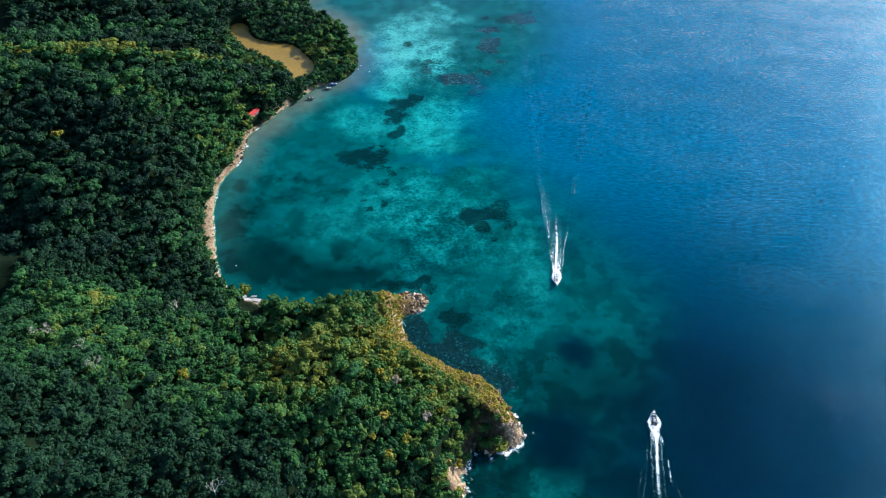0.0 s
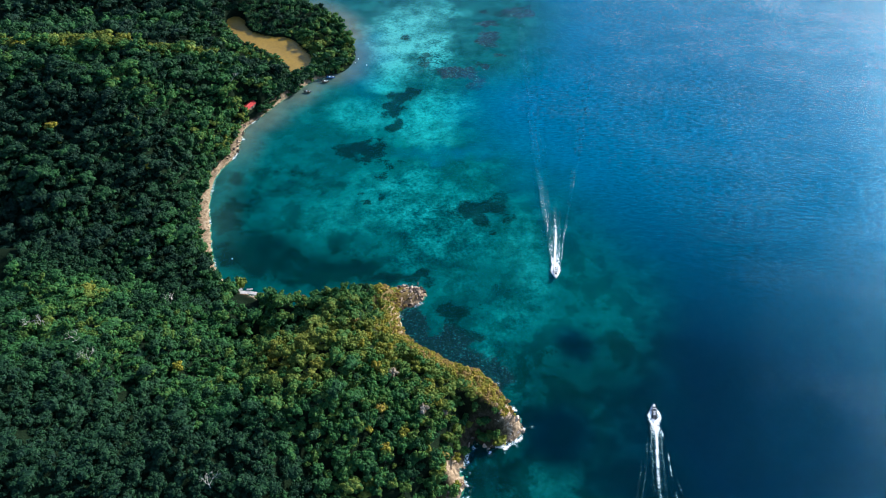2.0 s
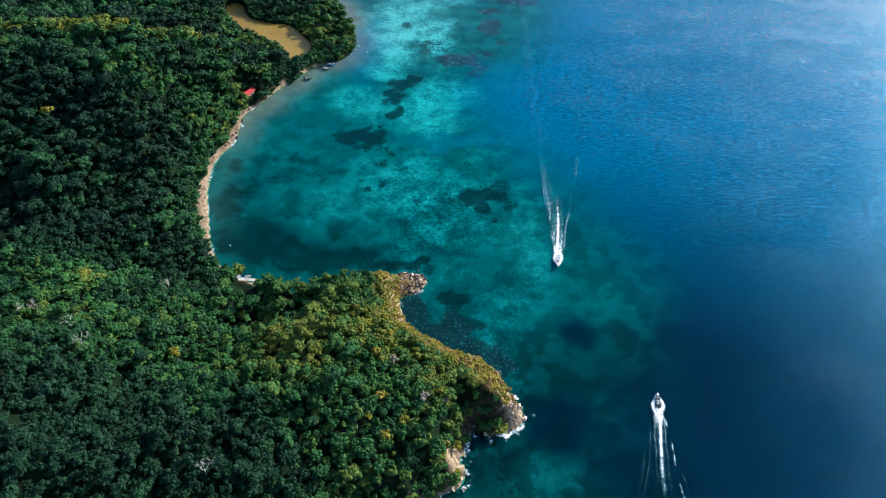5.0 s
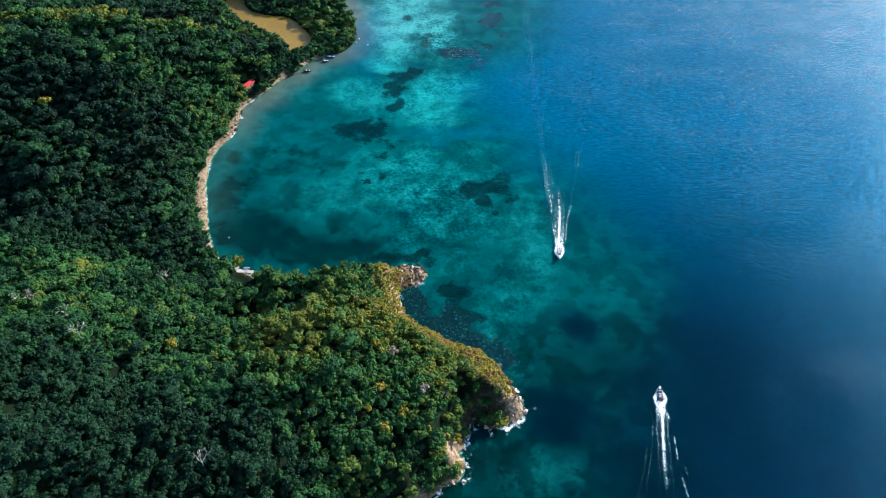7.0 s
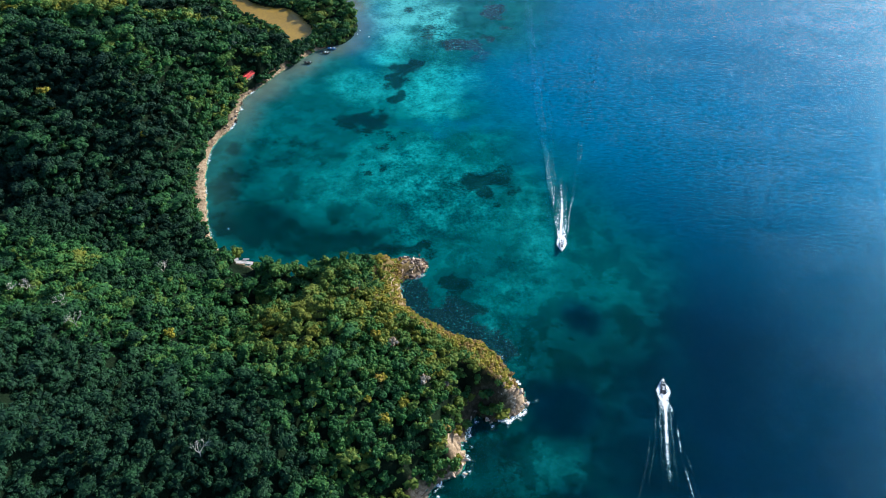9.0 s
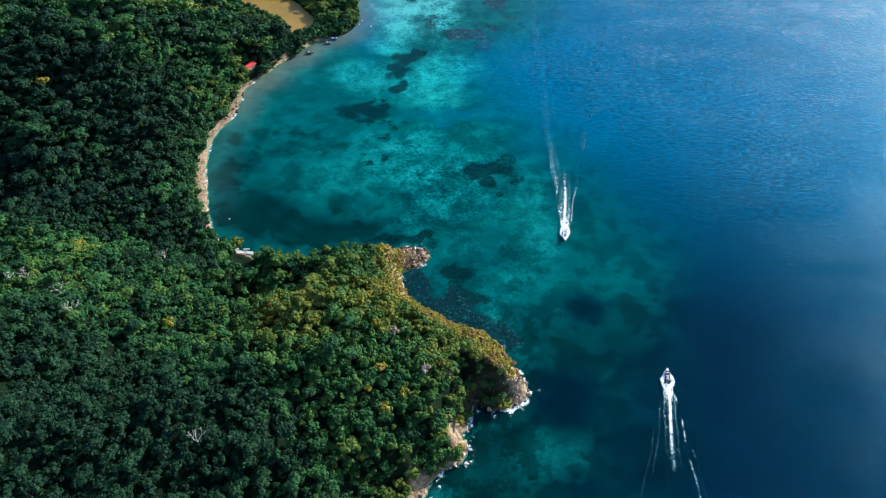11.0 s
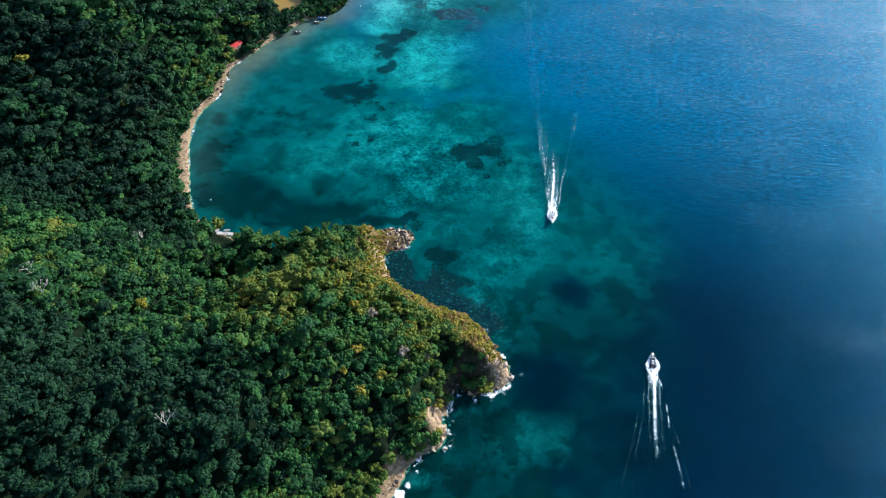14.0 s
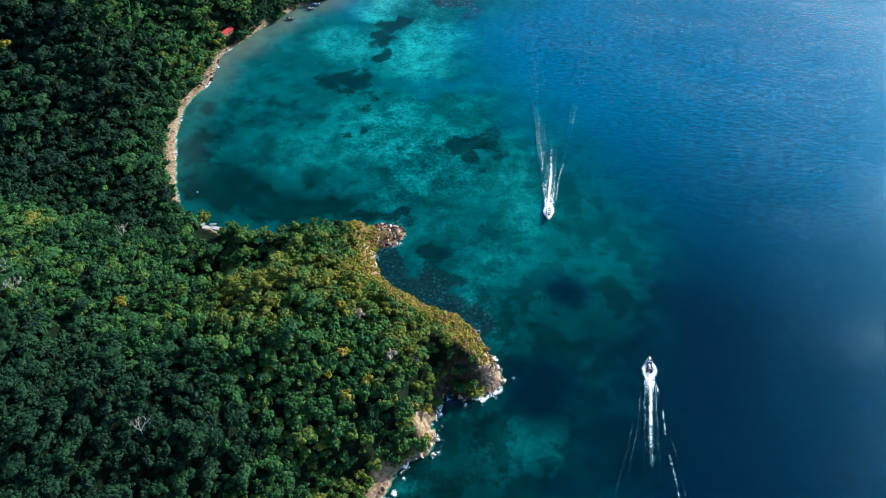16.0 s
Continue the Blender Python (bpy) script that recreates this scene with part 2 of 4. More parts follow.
def sea_surface(name, tint, swell=1.0):
    """Clear water: it lets light through and mirrors sky and sun by its Fresnel gloss; waves grow with the value open."""
    m, nt, b = shader(name)
    nt.nodes.remove(b)
    clear = node(nt, "BsdfTransparent", Color=(*tint, 1))
    sheen = node(nt, "BsdfGlossy", Roughness=0.4, Color=(0.07, 0.42, 0.74, 1))
    glint = node(nt, "BsdfGlossy", Roughness=0.11, Color=(0.5, 0.82, 1.0, 1))
    gloss = nt.nodes.new("ShaderNodeMixShader")
    gloss.inputs[0].default_value = 0.25
    nt.links.new(sheen.outputs[0], gloss.inputs[1])
    nt.links.new(glint.outputs[0], gloss.inputs[2])
    wide = value(nt, "open")
    rollers = noise_at(nt, 0.27, 2.5, 0.6, (1, 2.4, 1, 7))
    chop = noise_at(nt, 1.1, 2, 0.55, (1, 1.5, 1, -14))
    gusts = ramp(nt, noise_at(nt, 0.02, 3, 0.6, (1, 2.2, 1, 12)), [(0.35, (0.7, 0.7, 0.7)), (0.65, (1.2, 1.2, 1.2))])
    height = maths(nt, "ADD", maths(nt, "MULTIPLY", rollers, 0.34), maths(nt, "MULTIPLY", chop, 0.19))
    bp = node(nt, "Bump", Strength=1.0, Distance=swell)
    nt.links.new(maths(nt, "MULTIPLY", maths(nt, "MULTIPLY", height, gusts), wide), bp.inputs["Height"])
    # ripple highlights and dark troughs are painted into the tint, following the wave noise
    low, high = (tuple(min(1.0, c * k) for c in tint) for k in (0.68, 1.28))
    streaks = ramp(nt, maths(nt, "ADD", maths(nt, "MULTIPLY", rollers, 0.7), maths(nt, "MULTIPLY", chop, 0.3)), [(0.4, low), (0.6, high)])
    body = mixed(nt, value(nt, "shoal"), mixed(nt, wide, tint, streaks), tuple(0.5 * (1 + c) for c in tint))
    nt.links.new(body, clear.inputs["Color"])
    for lobe in (sheen, glint):
        nt.links.new(bp.outputs[0], lobe.inputs["Normal"])
    lw = node(nt, "LayerWeight", Blend=0.5)
    nt.links.new(bp.outputs[0], lw.inputs["Normal"])
    veil = ramp(nt, lw.outputs["Facing"], [(0.44, (0.04, 0.4, 0.74)), (0.7, (0.8, 0.92, 1.0))])
    nt.links.new(veil, sheen.inputs["Color"])
    fr = maths(nt, "ADD", maths(nt, "MULTIPLY", maths(nt, "POWER", lw.outputs["Facing"], 5.0), 0.98), 0.02)
    mx = nt.nodes.new("ShaderNodeMixShader")
    nt.links.new(fr, mx.inputs[0])
    nt.links.new(clear.outputs[0], mx.inputs[1])
    nt.links.new(gloss.outputs[0], mx.inputs[2])
    nt.links.new(mx.outputs[0], nt.nodes["Material Output"].inputs["Surface"])
    return m


def foamy():
    """Foam: white flecks and lace whose cover follows the value cover; clear water between them."""
    m, nt, b = shader("foam")
    b.inputs["Roughness"].default_value = 0.9
    b.inputs["Specular IOR Level"].default_value = 0.1
    flecks = maths(nt, "ADD", maths(nt, "MULTIPLY", noise_at(nt, 1.7, 4, 0.65), 0.65), maths(nt, "MULTIPLY", noise_at(nt, 0.4, 3, 0.6), 0.35))
    film = maths(nt, "ADD", value(nt, "cover"), maths(nt, "MULTIPLY", maths(nt, "SUBTRACT", flecks, 0.5), 2.5))
    nt.links.new(ramp(nt, film, [(0.25, (0.14, 0.5, 0.52)), (0.6, (0.9, 0.92, 0.93))]), b.inputs["Base Color"])
    fac = ramp(nt, film, [(0.12, (0, 0, 0)), (0.45, (0.3, 0.3, 0.3)), (0.8, (1, 1, 1))])
    fac = maths(nt, "MULTIPLY", fac, ramp(nt, value(nt, "cover"), [(0.02, (0, 0, 0)), (0.22, (1, 1, 1))]))
    clear = nt.nodes.new("ShaderNodeBsdfTransparent")
    mx = nt.nodes.new("ShaderNodeMixShader")
    nt.links.new(fac, mx.inputs[0])
    nt.links.new(clear.outputs[0], mx.inputs[1])
    nt.links.new(b.outputs[0], mx.inputs[2])
    nt.links.new(mx.outputs[0], nt.nodes["Material Output"].inputs["Surface"])
    return m


LEAF = foliage("leaves")
SOIL = soil()
BED = sea_floor()
SEA = sea_surface("sea_water", (0.28, 0.84, 0.85), 1.0)
RIPPLE = sea_surface("wake_water", (1.0, 1.0, 1.0), 0.3)
SHEET = plain("bleached_sheet", (0.42, 0.38, 0.35), 0.8, vary=0.5, scale=1.2)
ROCK = rocky("shore_rock", (0.06, 0.044, 0.034), (0.32, 0.235, 0.165), (0.78, 0.66, 0.53))
BARK = plain("bark", (0.13, 0.1, 0.075), 0.9)
FOAM = foamy()
PALE = plain("white_paint", (0.78, 0.77, 0.74), 0.5, vary=0.08)
BLUE = plain("blue_paint", (0.05, 0.2, 0.42), 0.45)
DARK = plain("dark_deck", (0.03, 0.035, 0.045), 0.5)
RED = plain("red_sheet", (0.5, 0.04, 0.035), 0.5, vary=0.3, scale=1.0)
WOOD = plain("weathered_wood", (0.22, 0.16, 0.11), 0.85)
MUD = plain("mud", (0.27, 0.16, 0.015), 0.5, vary=0.3, scale=0.05, bump=0.004)
TIMBER = plain("bleached_wood", (0.5, 0.46, 0.4), 0.9)

# ---- the coast, in plan ----
SPIT = [(-140, 760), (-122, 640), (-104, 575), (-102, 556), (-105, 542), (-93, 535), (-82, 524), (-74, 511), (-65, 495), (-59, 478), (-56, 464), (-58, 449), (-64, 440), (-73, 435)]
BAY = [(-83, 426), (-91, 415), (-100, 402), (-106, 391), (-111, 383), (-116, 374), (-116, 364), (-116.5, 350), (-118.5, 342), (-122, 335), (-124, 324), (-123.5, 313), (-122, 302), (-119, 290), (-115.5, 277), (-112.5, 266), (-108.5, 256), (-104, 249), (-97, 242)]
HEAD = [(-86, 237), (-76, 233), (-62, 231), (-45, 235), (-30, 241), (-20, 243), (-10, 244.5), (-4, 242), (-3.5, 236), (-8, 231), (-15, 227), (-13, 216), (-8, 208.5), (1, 202), (11, 196), (21, 192), (28, 186), (32, 177), (35.5, 170), (38, 164.5), (35, 159), (29.5, 156.5), (23, 155), (19, 157), (16, 156)]
SOUTH = [(14.5, 152.5), (13, 148), (12.5, 144), (13.5, 139), (11, 133), (7, 131), (2.5, 128.5), (0, 125), (-1.5, 121), (-3.5, 117), (-11, 106), (-29, 88), (-70, 60), (-140, 10), (-300, -200)]
COAST = rounded(SPIT + BAY + HEAD + SOUTH)
LAND = COAST + [(-2600, -600), (-2600, 2600), (-260, 2600)]
POND = rounded([(-157, 510), (-152, 518), (-143, 514), (-136, 497), (-122, 489), (-105, 485), (-92, 469), (-85, 456), (-87, 443), (-90, 432), (-95, 428), (-99, 440), (-104, 450), (-113, 460), (-127, 471), (-143, 481), (-153, 497), (-157, 510)])

# crest lines of the hills with their heights, and how steeply they fall to the sides
CRESTS = [
    (((-330, 40, 95), (-190, 90, 96), (-120, 113, 56), (-89, 123, 42), (-66, 132, 34), (-40, 149, 28), (-14, 169, 20), (8, 173, 11), (22, 171, 12), (29, 166, 12), (33, 161, 10), (34, 157, 7)), 0.65),
    (((-120, 113, 53), (-128, 142, 44), (-143, 166, 46), (-164, 200, 33), (-187, 240, 22), (-270, 230, 40)), 0.69),
    (((-128, 150, 51), (-114, 173, 34), (-106, 202, 16), (-97, 226, 4)), 0.80),
    (((-40, 149, 29), (-43, 173, 31), (-42, 196, 21), (-37, 222, 11), (-24, 228, 9), (-10, 236, 3)), 0.81),
    (((-66, 132, 36), (-60, 155, 32), (-56, 170, 28)), 0.79),
    (((-112, 398, 9), (-150, 385, 30), (-172, 364, 41), (-240, 350, 55), (-420, 330, 70)), 0.54),
    (((-114, 402, 7), (-134, 419, 11), (-150, 412, 27), (-168, 402, 39), (-193, 398, 46), (-223, 395, 50), (-251, 386, 54), (-420, 368, 66)), 0.6),
    (((-172, 364, 40), (-174, 331, 31), (-192, 295, 27), (-187, 257, 17), (-150, 258, 11)), 0.58),
    (((-174, 345, 40), (-150, 328, 22), (-134, 337, 11)), 0.59),
    (((-66, 132, 43), (-60, 105, 29), (-56, 80, 4)), 0.84),
    (((-40, 149, 37), (-26, 126, 12), (-16, 112, 10)), 0.62),
    (((-89, 123, 48), (-96, 100, 30), (-110, 70, 2)), 0.78),
    (((-28, 146, 27), (-4, 158, 20), (6, 146, 9)), 0.59),
    (((-420, 620, 60), (-300, 640, 45), (-220, 690, 30)), 0.35),
]
# gullies that cut into the slopes: a line, its depth and its half width
GULLIES = [(((-88, 200), (-69, 203), (-57, 212)), 7.0, 8.0), (((-150, 434), (-168, 422), (-193, 418), (-223, 415), (-251, 406), (-420, 388)), 22.0, 14.0)]
BOWL = [(6, 171), (13, 172), (21, 169), (27, 165.5), (30.5, 161), (32, 155), (28, 149), (12, 148), (6, 155), (7, 164)]     # the shaded cove behind the cape


def crest_height(x, y):
    """Ground from the crest lines alone."""
    total = np.exp(np.full(np.shape(x), 5.0) / 3.0)
    for line, slope in CRESTS:
        best = np.full(np.shape(x), -60.0)
        for (ax, ay, ah), (bx, by, bh) in zip(line[:-1], line[1:]):
            dx, dy = bx - ax, by - ay
            t = np.clip(((x - ax) * dx + (y - ay) * dy) / (dx * dx + dy * dy), 0, 1)
            d = np.hypot(x - ax - t * dx, y - ay - t * dy)
            best = np.maximum(best, ah + t * (bh - ah) - slope * (np.sqrt(d * d + 64) - 8))
        total = total + np.exp(np.clip(best, -60, 200) / 3.0)
    return 3.0 * np.log(total)


def coast_side(x, y):
    """The distance to the waterline, positive on land."""
    d = distance(x, y, COAST)
    return np.where(inside(x, y, LAND), d, -d)


def ground_height(x, y, side=None):
    side = coast_side(x, y) if side is None else side
    h = crest_height(x, y) + (fbm(x, y, 26, 3) - 0.5) * 5 + (0.22 - np.abs(fbm(x, y, 34, 4, 3) - 0.5)) * (17 - 13 * step(225, 260, y))
    for line, depth, width in GULLIES:
        h = h - depth * np.exp(-(distance(x, y, line) / width) ** 2)
    h = np.where(inside(x, y, BOWL), np.maximum(0.7 + 2.5 * fbm(x, y, 6, 63), h - (1.0 + 1.9 * fbm(x, y, 7, 64)) * distance(x, y, BOWL[8:] + BOWL[:6])), h)
    terrace = step(9.5, 5.5, np.hypot(x + 116.4, y - 391.6))
    h = np.maximum(h * (1 - terrace) + 3.6 * terrace, 1.5)
    bay = step(232, 250, y) * step(-60, -80, x)            # a beach lies along the bay, cliffs elsewhere
    bay = np.maximum(bay * step(395, 372, y), step(127, 122, y) * step(-45, -30, x))
    width, steep = 1.5 + 5.0 * bay, 1.6 - 0.65 * bay
    steep = steep + 1.4 * step(20, 10, np.hypot(x - 31, y - 161))
    cap = 0.25 + 0.12 * np.clip(side, 0, width) + np.maximum(side - width, 0) * steep
    point = step(15, 7, np.hypot(x + 9, y - 236))
    cap = cap * (1 - 0.72 * point)
    spit = step(420, 434, y) * step(-162, -135, x)
    cap = np.minimum(cap, 60 - 58.5 * spit)
    h = np.where(side > 0, np.minimum(h, cap), np.maximum(-8, side * 3.0))
    crag = step(0, 3, side) * step(16, 6, side) * (1 - bay) * (1 - spit) * (1 - 0.8 * point)
    h = h + crag * ((fbm(x, y, 5, 61) - 0.5) * 6.0 + (np.abs(fbm(x, y, 9, 62) - 0.5) - 0.1) * 5)
    pond = inside(x, y, POND)
    return np.where(pond, -0.6, h)


def spaced(fine0, fine1, gap, far0, far1):
    """Grid lines: even in the middle, ever wider outwards."""
    mid = list(np.arange(fine0, fine1 + gap / 2, gap))
    lo, hi, g = [], [], gap
    while (lo[-1] if lo else fine0) > far0:
        g *= 1.35
        lo.append((lo[-1] if lo else fine0) - g)
    g = gap
    while (hi[-1] if hi else mid[-1]) < far1:
        g *= 1.35
        hi.append((hi[-1] if hi else mid[-1]) + g)
    return np.array(lo[::-1] + mid + hi)


def sheet(xs, ys):
    gx, gy = np.meshgrid(xs, ys)
    ny, nx = gx.shape
    i = np.arange(nx * ny).reshape(ny, nx)
    quads = np.stack([i[:-1, :-1], i[:-1, 1:], i[1:, 1:], i[1:, :-1]], -1).reshape(-1, 4)
    return gx.ravel(), gy.ravel(), quads


# ---- ground ----
gx, gy, quads = sheet(spaced(-360, 50, 1.6, -2400, 60), spaced(80, 600, 1.6, -500, 2400))
side = coast_side(gx, gy)
gz = ground_height(gx, gy, side)


DRY_EDGE = [(-31, 238), (-29, 225), (-25, 208), (-19, 194), (-11, 185), (1, 181), (10, 175), (15, 167), (17, 160), (22, 153)]     # where the woods give way to dry scrub


def dryness(x, y, side):
    """The sun-baked east slope of the headland."""
    d = distance(x, y, DRY_EDGE) * np.where(inside(x, y, DRY_EDGE + [(40, 150), (60, 165), (45, 190), (10, 220), (0, 246)]), 1, -1)
    # dry colour is nearly removed inside the cove to deepen its shade
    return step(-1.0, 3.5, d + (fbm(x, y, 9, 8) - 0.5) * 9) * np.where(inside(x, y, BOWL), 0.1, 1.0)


beach = step(7.4, 4.0, side + 0.5 * step(335, 352, gy) + 4.2 * step(376, 388, gy) + (fbm(gx, gy, 8, 5) - 0.5) * 5) * step(238, 246, gy) * step(-60, -80, gx) * step(442, 430, gy)
beach = np.maximum(beach, step(8.0, 5.0, side + (fbm(gx, gy, 6, 7) - 0.5) * 4) * step(129, 124, gy) * step(-45, -30, gx))
beach = np.maximum(beach, step(3.2, 2.0, side) * step(380, 392, gy) * step(437, 430, gy))
rockiness = step(380, 365, gy) * step(5.5, 1.5, side - 6 * step(22, 10, np.hypot(gx - 30, gy - 160)) + (fbm(gx, gy, 7, 6) - 0.5) * 5)
rockiness = rockiness * np.where(inside(gx, gy, BOWL), 0.2, 1.0)     # the cove's shade, painted as dark earth
rockiness = np.maximum(rockiness, step(7, 4, np.hypot(gx - 10.5, gy - 142) + (fbm(gx, gy, 4, 66) - 0.5) * 4))
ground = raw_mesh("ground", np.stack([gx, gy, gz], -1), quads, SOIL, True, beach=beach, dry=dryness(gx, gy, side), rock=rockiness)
tagged(ground, "hilly coastal ground with dark soil and painted shade, dry grass and sand", "ground", kind="structure")

# ---- seabed and water ----
bx, by, quads = sheet(spaced(-130, 330, 2.0, -900, 3800), spaced(70, 600, 2.0, -800, 3800))
bside = coast_side(bx, by)
DROP = rounded([(40, 1500), (75, 700), (88, 560), (80, 500), (62, 450), (22, 415), (24, 380), (52, 340), (76, 300), (92, 270), (102, 245), (104, 220), (98, 195), (86, 170), (78, 150), (70, 128), (56, 100), (40, 40), (-100, -150), (-260, -600)])
WEST = DROP + [(-3000, -600), (-3000, 1500)]
off = distance(bx, by, DROP) * np.where(inside(bx, by, WEST), -1, 1) + (fbm(bx, by, 40, 11) - 0.5) * 26
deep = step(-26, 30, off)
FIELDS = {key: np.zeros_like(bx) for key in ("weed", "deep", "murk", "pale", "hole", "coral", "speck")}


def patch(key, x, y, rx, ry, turn, much=1.0, rag=0.5):
    """A bed of weed, a hollow, a murky or a pale stretch: an ellipse with a ragged edge."""
    c, s = math.cos(radians(turn)), math.sin(radians(turn))
    u, v = ((bx - x) * c + (by - y) * s) / rx, ((by - y) * c - (bx - x) * s) / ry
    r = np.sqrt(u * u + v * v) + (fbm(bx, by, min(rx, ry) * 0.9 + 2, int(abs(x * 7 + y)), 5) - 0.5) * 4.2 * rag
    soft = 0.75
    FIELDS[key] = np.maximum(FIELDS[key], much * step(1 + soft, 1 - soft, r))


patch("weed", -40, 355, 11, 8, 0, 1, 0.35)
patch("weed", -26, 398, 7, 9, 0, 0.9, 0.5)
patch("weed", -21, 411, 10.1, 6.0, 22, 1, 0.625)
patch("weed", -30, 400, 5.7, 4.5, 0, 1, 0.625)
patch("weed", -24, 379, 5.8, 7.2, 0, 1, 0.625)
patch("weed", -14, 418, 4.4, 4.7, 0, 0.9, 0.75)
patch("weed", -53, 352, 7.9, 7.7, 0, 1, 0.5)
patch("weed", -39, 356, 9.2, 6.7, 0, 0.85, 0.75)
patch("weed", -30, 341, 7.1, 7.4, 0, 0.65, 0.95)
patch("weed", -43, 344, 6.5, 4.8, 0, 0.7, 0.875)
patch("weed", -29, 311, 1.5, 4.3, 0, 1, 0.375)
patch("weed", -37, 307, 2.4, 2.4, 0, 0.65, 0.875)
patch("weed", -40, 314, 1.8, 1.9, 0, 0.65, 0.75)
patch("weed", 24, 301, 9.0, 6.0, 0, 0.9, 0.95)
patch("weed", 27, 290, 8.3, 4.9, 0, 0.95, 0.875)
patch("weed", 35, 312, 6.8, 5.8, 0, 0.6, 0.95)
patch("weed", 12, 297, 6.0, 6.4, 0, 0.5, 0.95)
patch("weed", 39, 293, 4.8, 4.5, 0, 0.6, 0.95)
patch("weed", -19, 250, 11.5, 3.4, 0, 1, 0.5)
patch("weed", -6, 253, 3.3, 3.1, 0, 1, 0.5)
patch("weed", 0, 247, 3.8, 3.0, 0, 0.6, 0.95)
patch("weed", 9, 228, 5.8, 4.6, 0, 1, 0.5)
patch("weed", 5, 211, 12.6, 8.5, 0, 0.85, 0.875)
patch("weed", 15, 202, 6.9, 5.3, 0, 1, 0.625)
patch("weed", 35, 239, 10.7, 7.3, 0, 0.45, 0.95)
patch("weed", 45, 198, 12.3, 9.3, 0, 0.45, 0.95)
patch("weed", -6, 456, 6.9, 13.6, 0, 0.6, 0.95)
patch("weed", -22, 489, 5.6, 6.6, 0, 0.7, 0.75)
patch("weed", 15, 445, 15.9, 11.0, 0, 0.85, 0.95)
patch("weed", 28, 435, 8.2, 9.3, 0, 0.9, 0.75)
patch("weed", 38, 494, 8.1, 21.9, 0, 0.85, 0.75)
patch("weed", 63, 530, 12.8, 11.1, 0, 0.75, 0.75)
patch("weed", 21, 144, 8.7, 5.3, 0, 0.6, 0.95)
patch("weed", 29, 132, 8.4, 5.6, 0, 0.5, 0.95)
patch("coral", 15, 445, 20.9, 14.7, 0, 1, 0.5)
patch("coral", 28, 435, 11.2, 12.8, 0, 1, 0.5)
patch("coral", 38, 494, 10.6, 26.9, 0, 1, 0.4)
patch("coral", 63, 530, 15.4, 14.8, 0, 1, 0.4)
patch("deep", -48, 457, 13.8, 34.9, 0, 0.5, 0.35)
patch("deep", 26, 353, 28.1, 10.0, 0, 0.6, 0.6)
patch("deep", 66, 208, 7.6, 7.7, -25, 0.9, 0.3)
patch("deep", 53, 162, 12.5, 10.5, 0, 1, 0.25)
patch("deep", 77, 315, 15.5, 29.3, 0, 0.5, 0.5)
patch("hole", 66, 208, 7.1, 7.7, -25, 0.875, 0.3)
patch("hole", 53, 161, 11.8, 10.4, 0, 1, 0.25)
patch("hole", 45, 172, 7.0, 6.6, 0, 0.75, 0.5)
patch("hole", 80, 184, 14.4, 14.5, 0, 0.5625, 0.5)
patch("hole", 77, 140, 19.4, 16.5, 0, 0.875, 0.5)
patch("murk", -85, 268, 31.0, 25.4, 0, 1, 0.45)
patch("murk", -55, 254, 33.0, 14.0, 0, 1, 0.45)
patch("murk", -106, 302, 13.2, 21.4, 0, 0.7, 0.7)
patch("murk", -33, 253, 16.5, 10.8, 0, 0.75, 0.5)
patch("murk", -80, 331, 13.3, 4.1, 0, 0.7, 0.8)
patch("murk", -116, 325, 7.5, 5.5, 0, 0.7, 0.7)
patch("murk", -92, 313, 12.8, 3.9, 0, 0.6, 0.8)
patch("murk", -66, 320, 15.5, 3.5, 0, 0.45, 0.8)
patch("murk", 16, 198, 14.8, 18.5, 0, 0.4, 0.6)
patch("murk", 31, 169, 13.8, 16.3, 0, 0.6, 0.5)
patch("pale", -1, 388, 20.2, 28.5, 0, 0.8, 0.5)
patch("pale", -29, 467, 17.5, 46.9, 0, 1, 0.5)
patch("pale", -12, 496, 24.4, 30.4, 0, 0.85, 0.7)
patch("pale", -41, 390, 17.4, 16.2, 0, 0.55, 0.6)
patch("pale", -63, 298, 16.4, 16.5, 0, 0.3, 0.8)
patch("pale", -39, 297, 20.9, 16.4, 0, 0.4, 0.8)
patch("pale", 4, 302, 23.5, 23.3, 0, 0.4, 0.8)
patch("pale", -3, 269, 19.9, 14.8, 0, 0.34, 0.9)
patch("pale", 48, 262, 10.7, 28.1, 0, 0.6, 0.35)
patch("pale", 36, 224, 15.6, 12.4, 0, 0.22, 0.7)
patch("pale", 28, 192, 4.9, 12.0, 35, 0.9, 0.7)
patch("pale", 44, 135, 11.7, 7.8, 0, 0.55, 0.5)
patch("pale", 21, 145, 8.7, 4.8, 0, 0.45, 0.8)
patch("speck", 6, 295, 32.8, 38.7, 0, 1, 0.4)
patch("speck", 28, 194, 14.6, 21.2, 0, 1, 0.4)
patch("speck", 23, 144, 13.0, 8.6, 0, 1, 0.4)
patch("speck", 10, 445, 28.5, 29.4, 0, 1, 0.4)
patch("speck", 32, 231, 18.5, 17.8, 0, 0.8, 0.5)
patch("pale", 4, 121, 4.6, 3.6, 0, 0.9, 0.5)
patch("weed", 7, 126, 3.5, 2.3, 0, 0.8, 0.875)
patch("weed", 18, 123, 6.9, 4.4, 0, 0.75, 0.95)
patch("weed", 24, 137, 7.2, 4.8, 0, 0.55, 0.95)
patch("pale", 47, 137, 12.0, 8.7, 0, 0.55, 0.5)
patch("speck", 15, 126, 13.5, 9.2, 0, 1, 0.4)
patch("deep", 57, 121, 13.4, 6.0, 0, 0.6, 0.5)
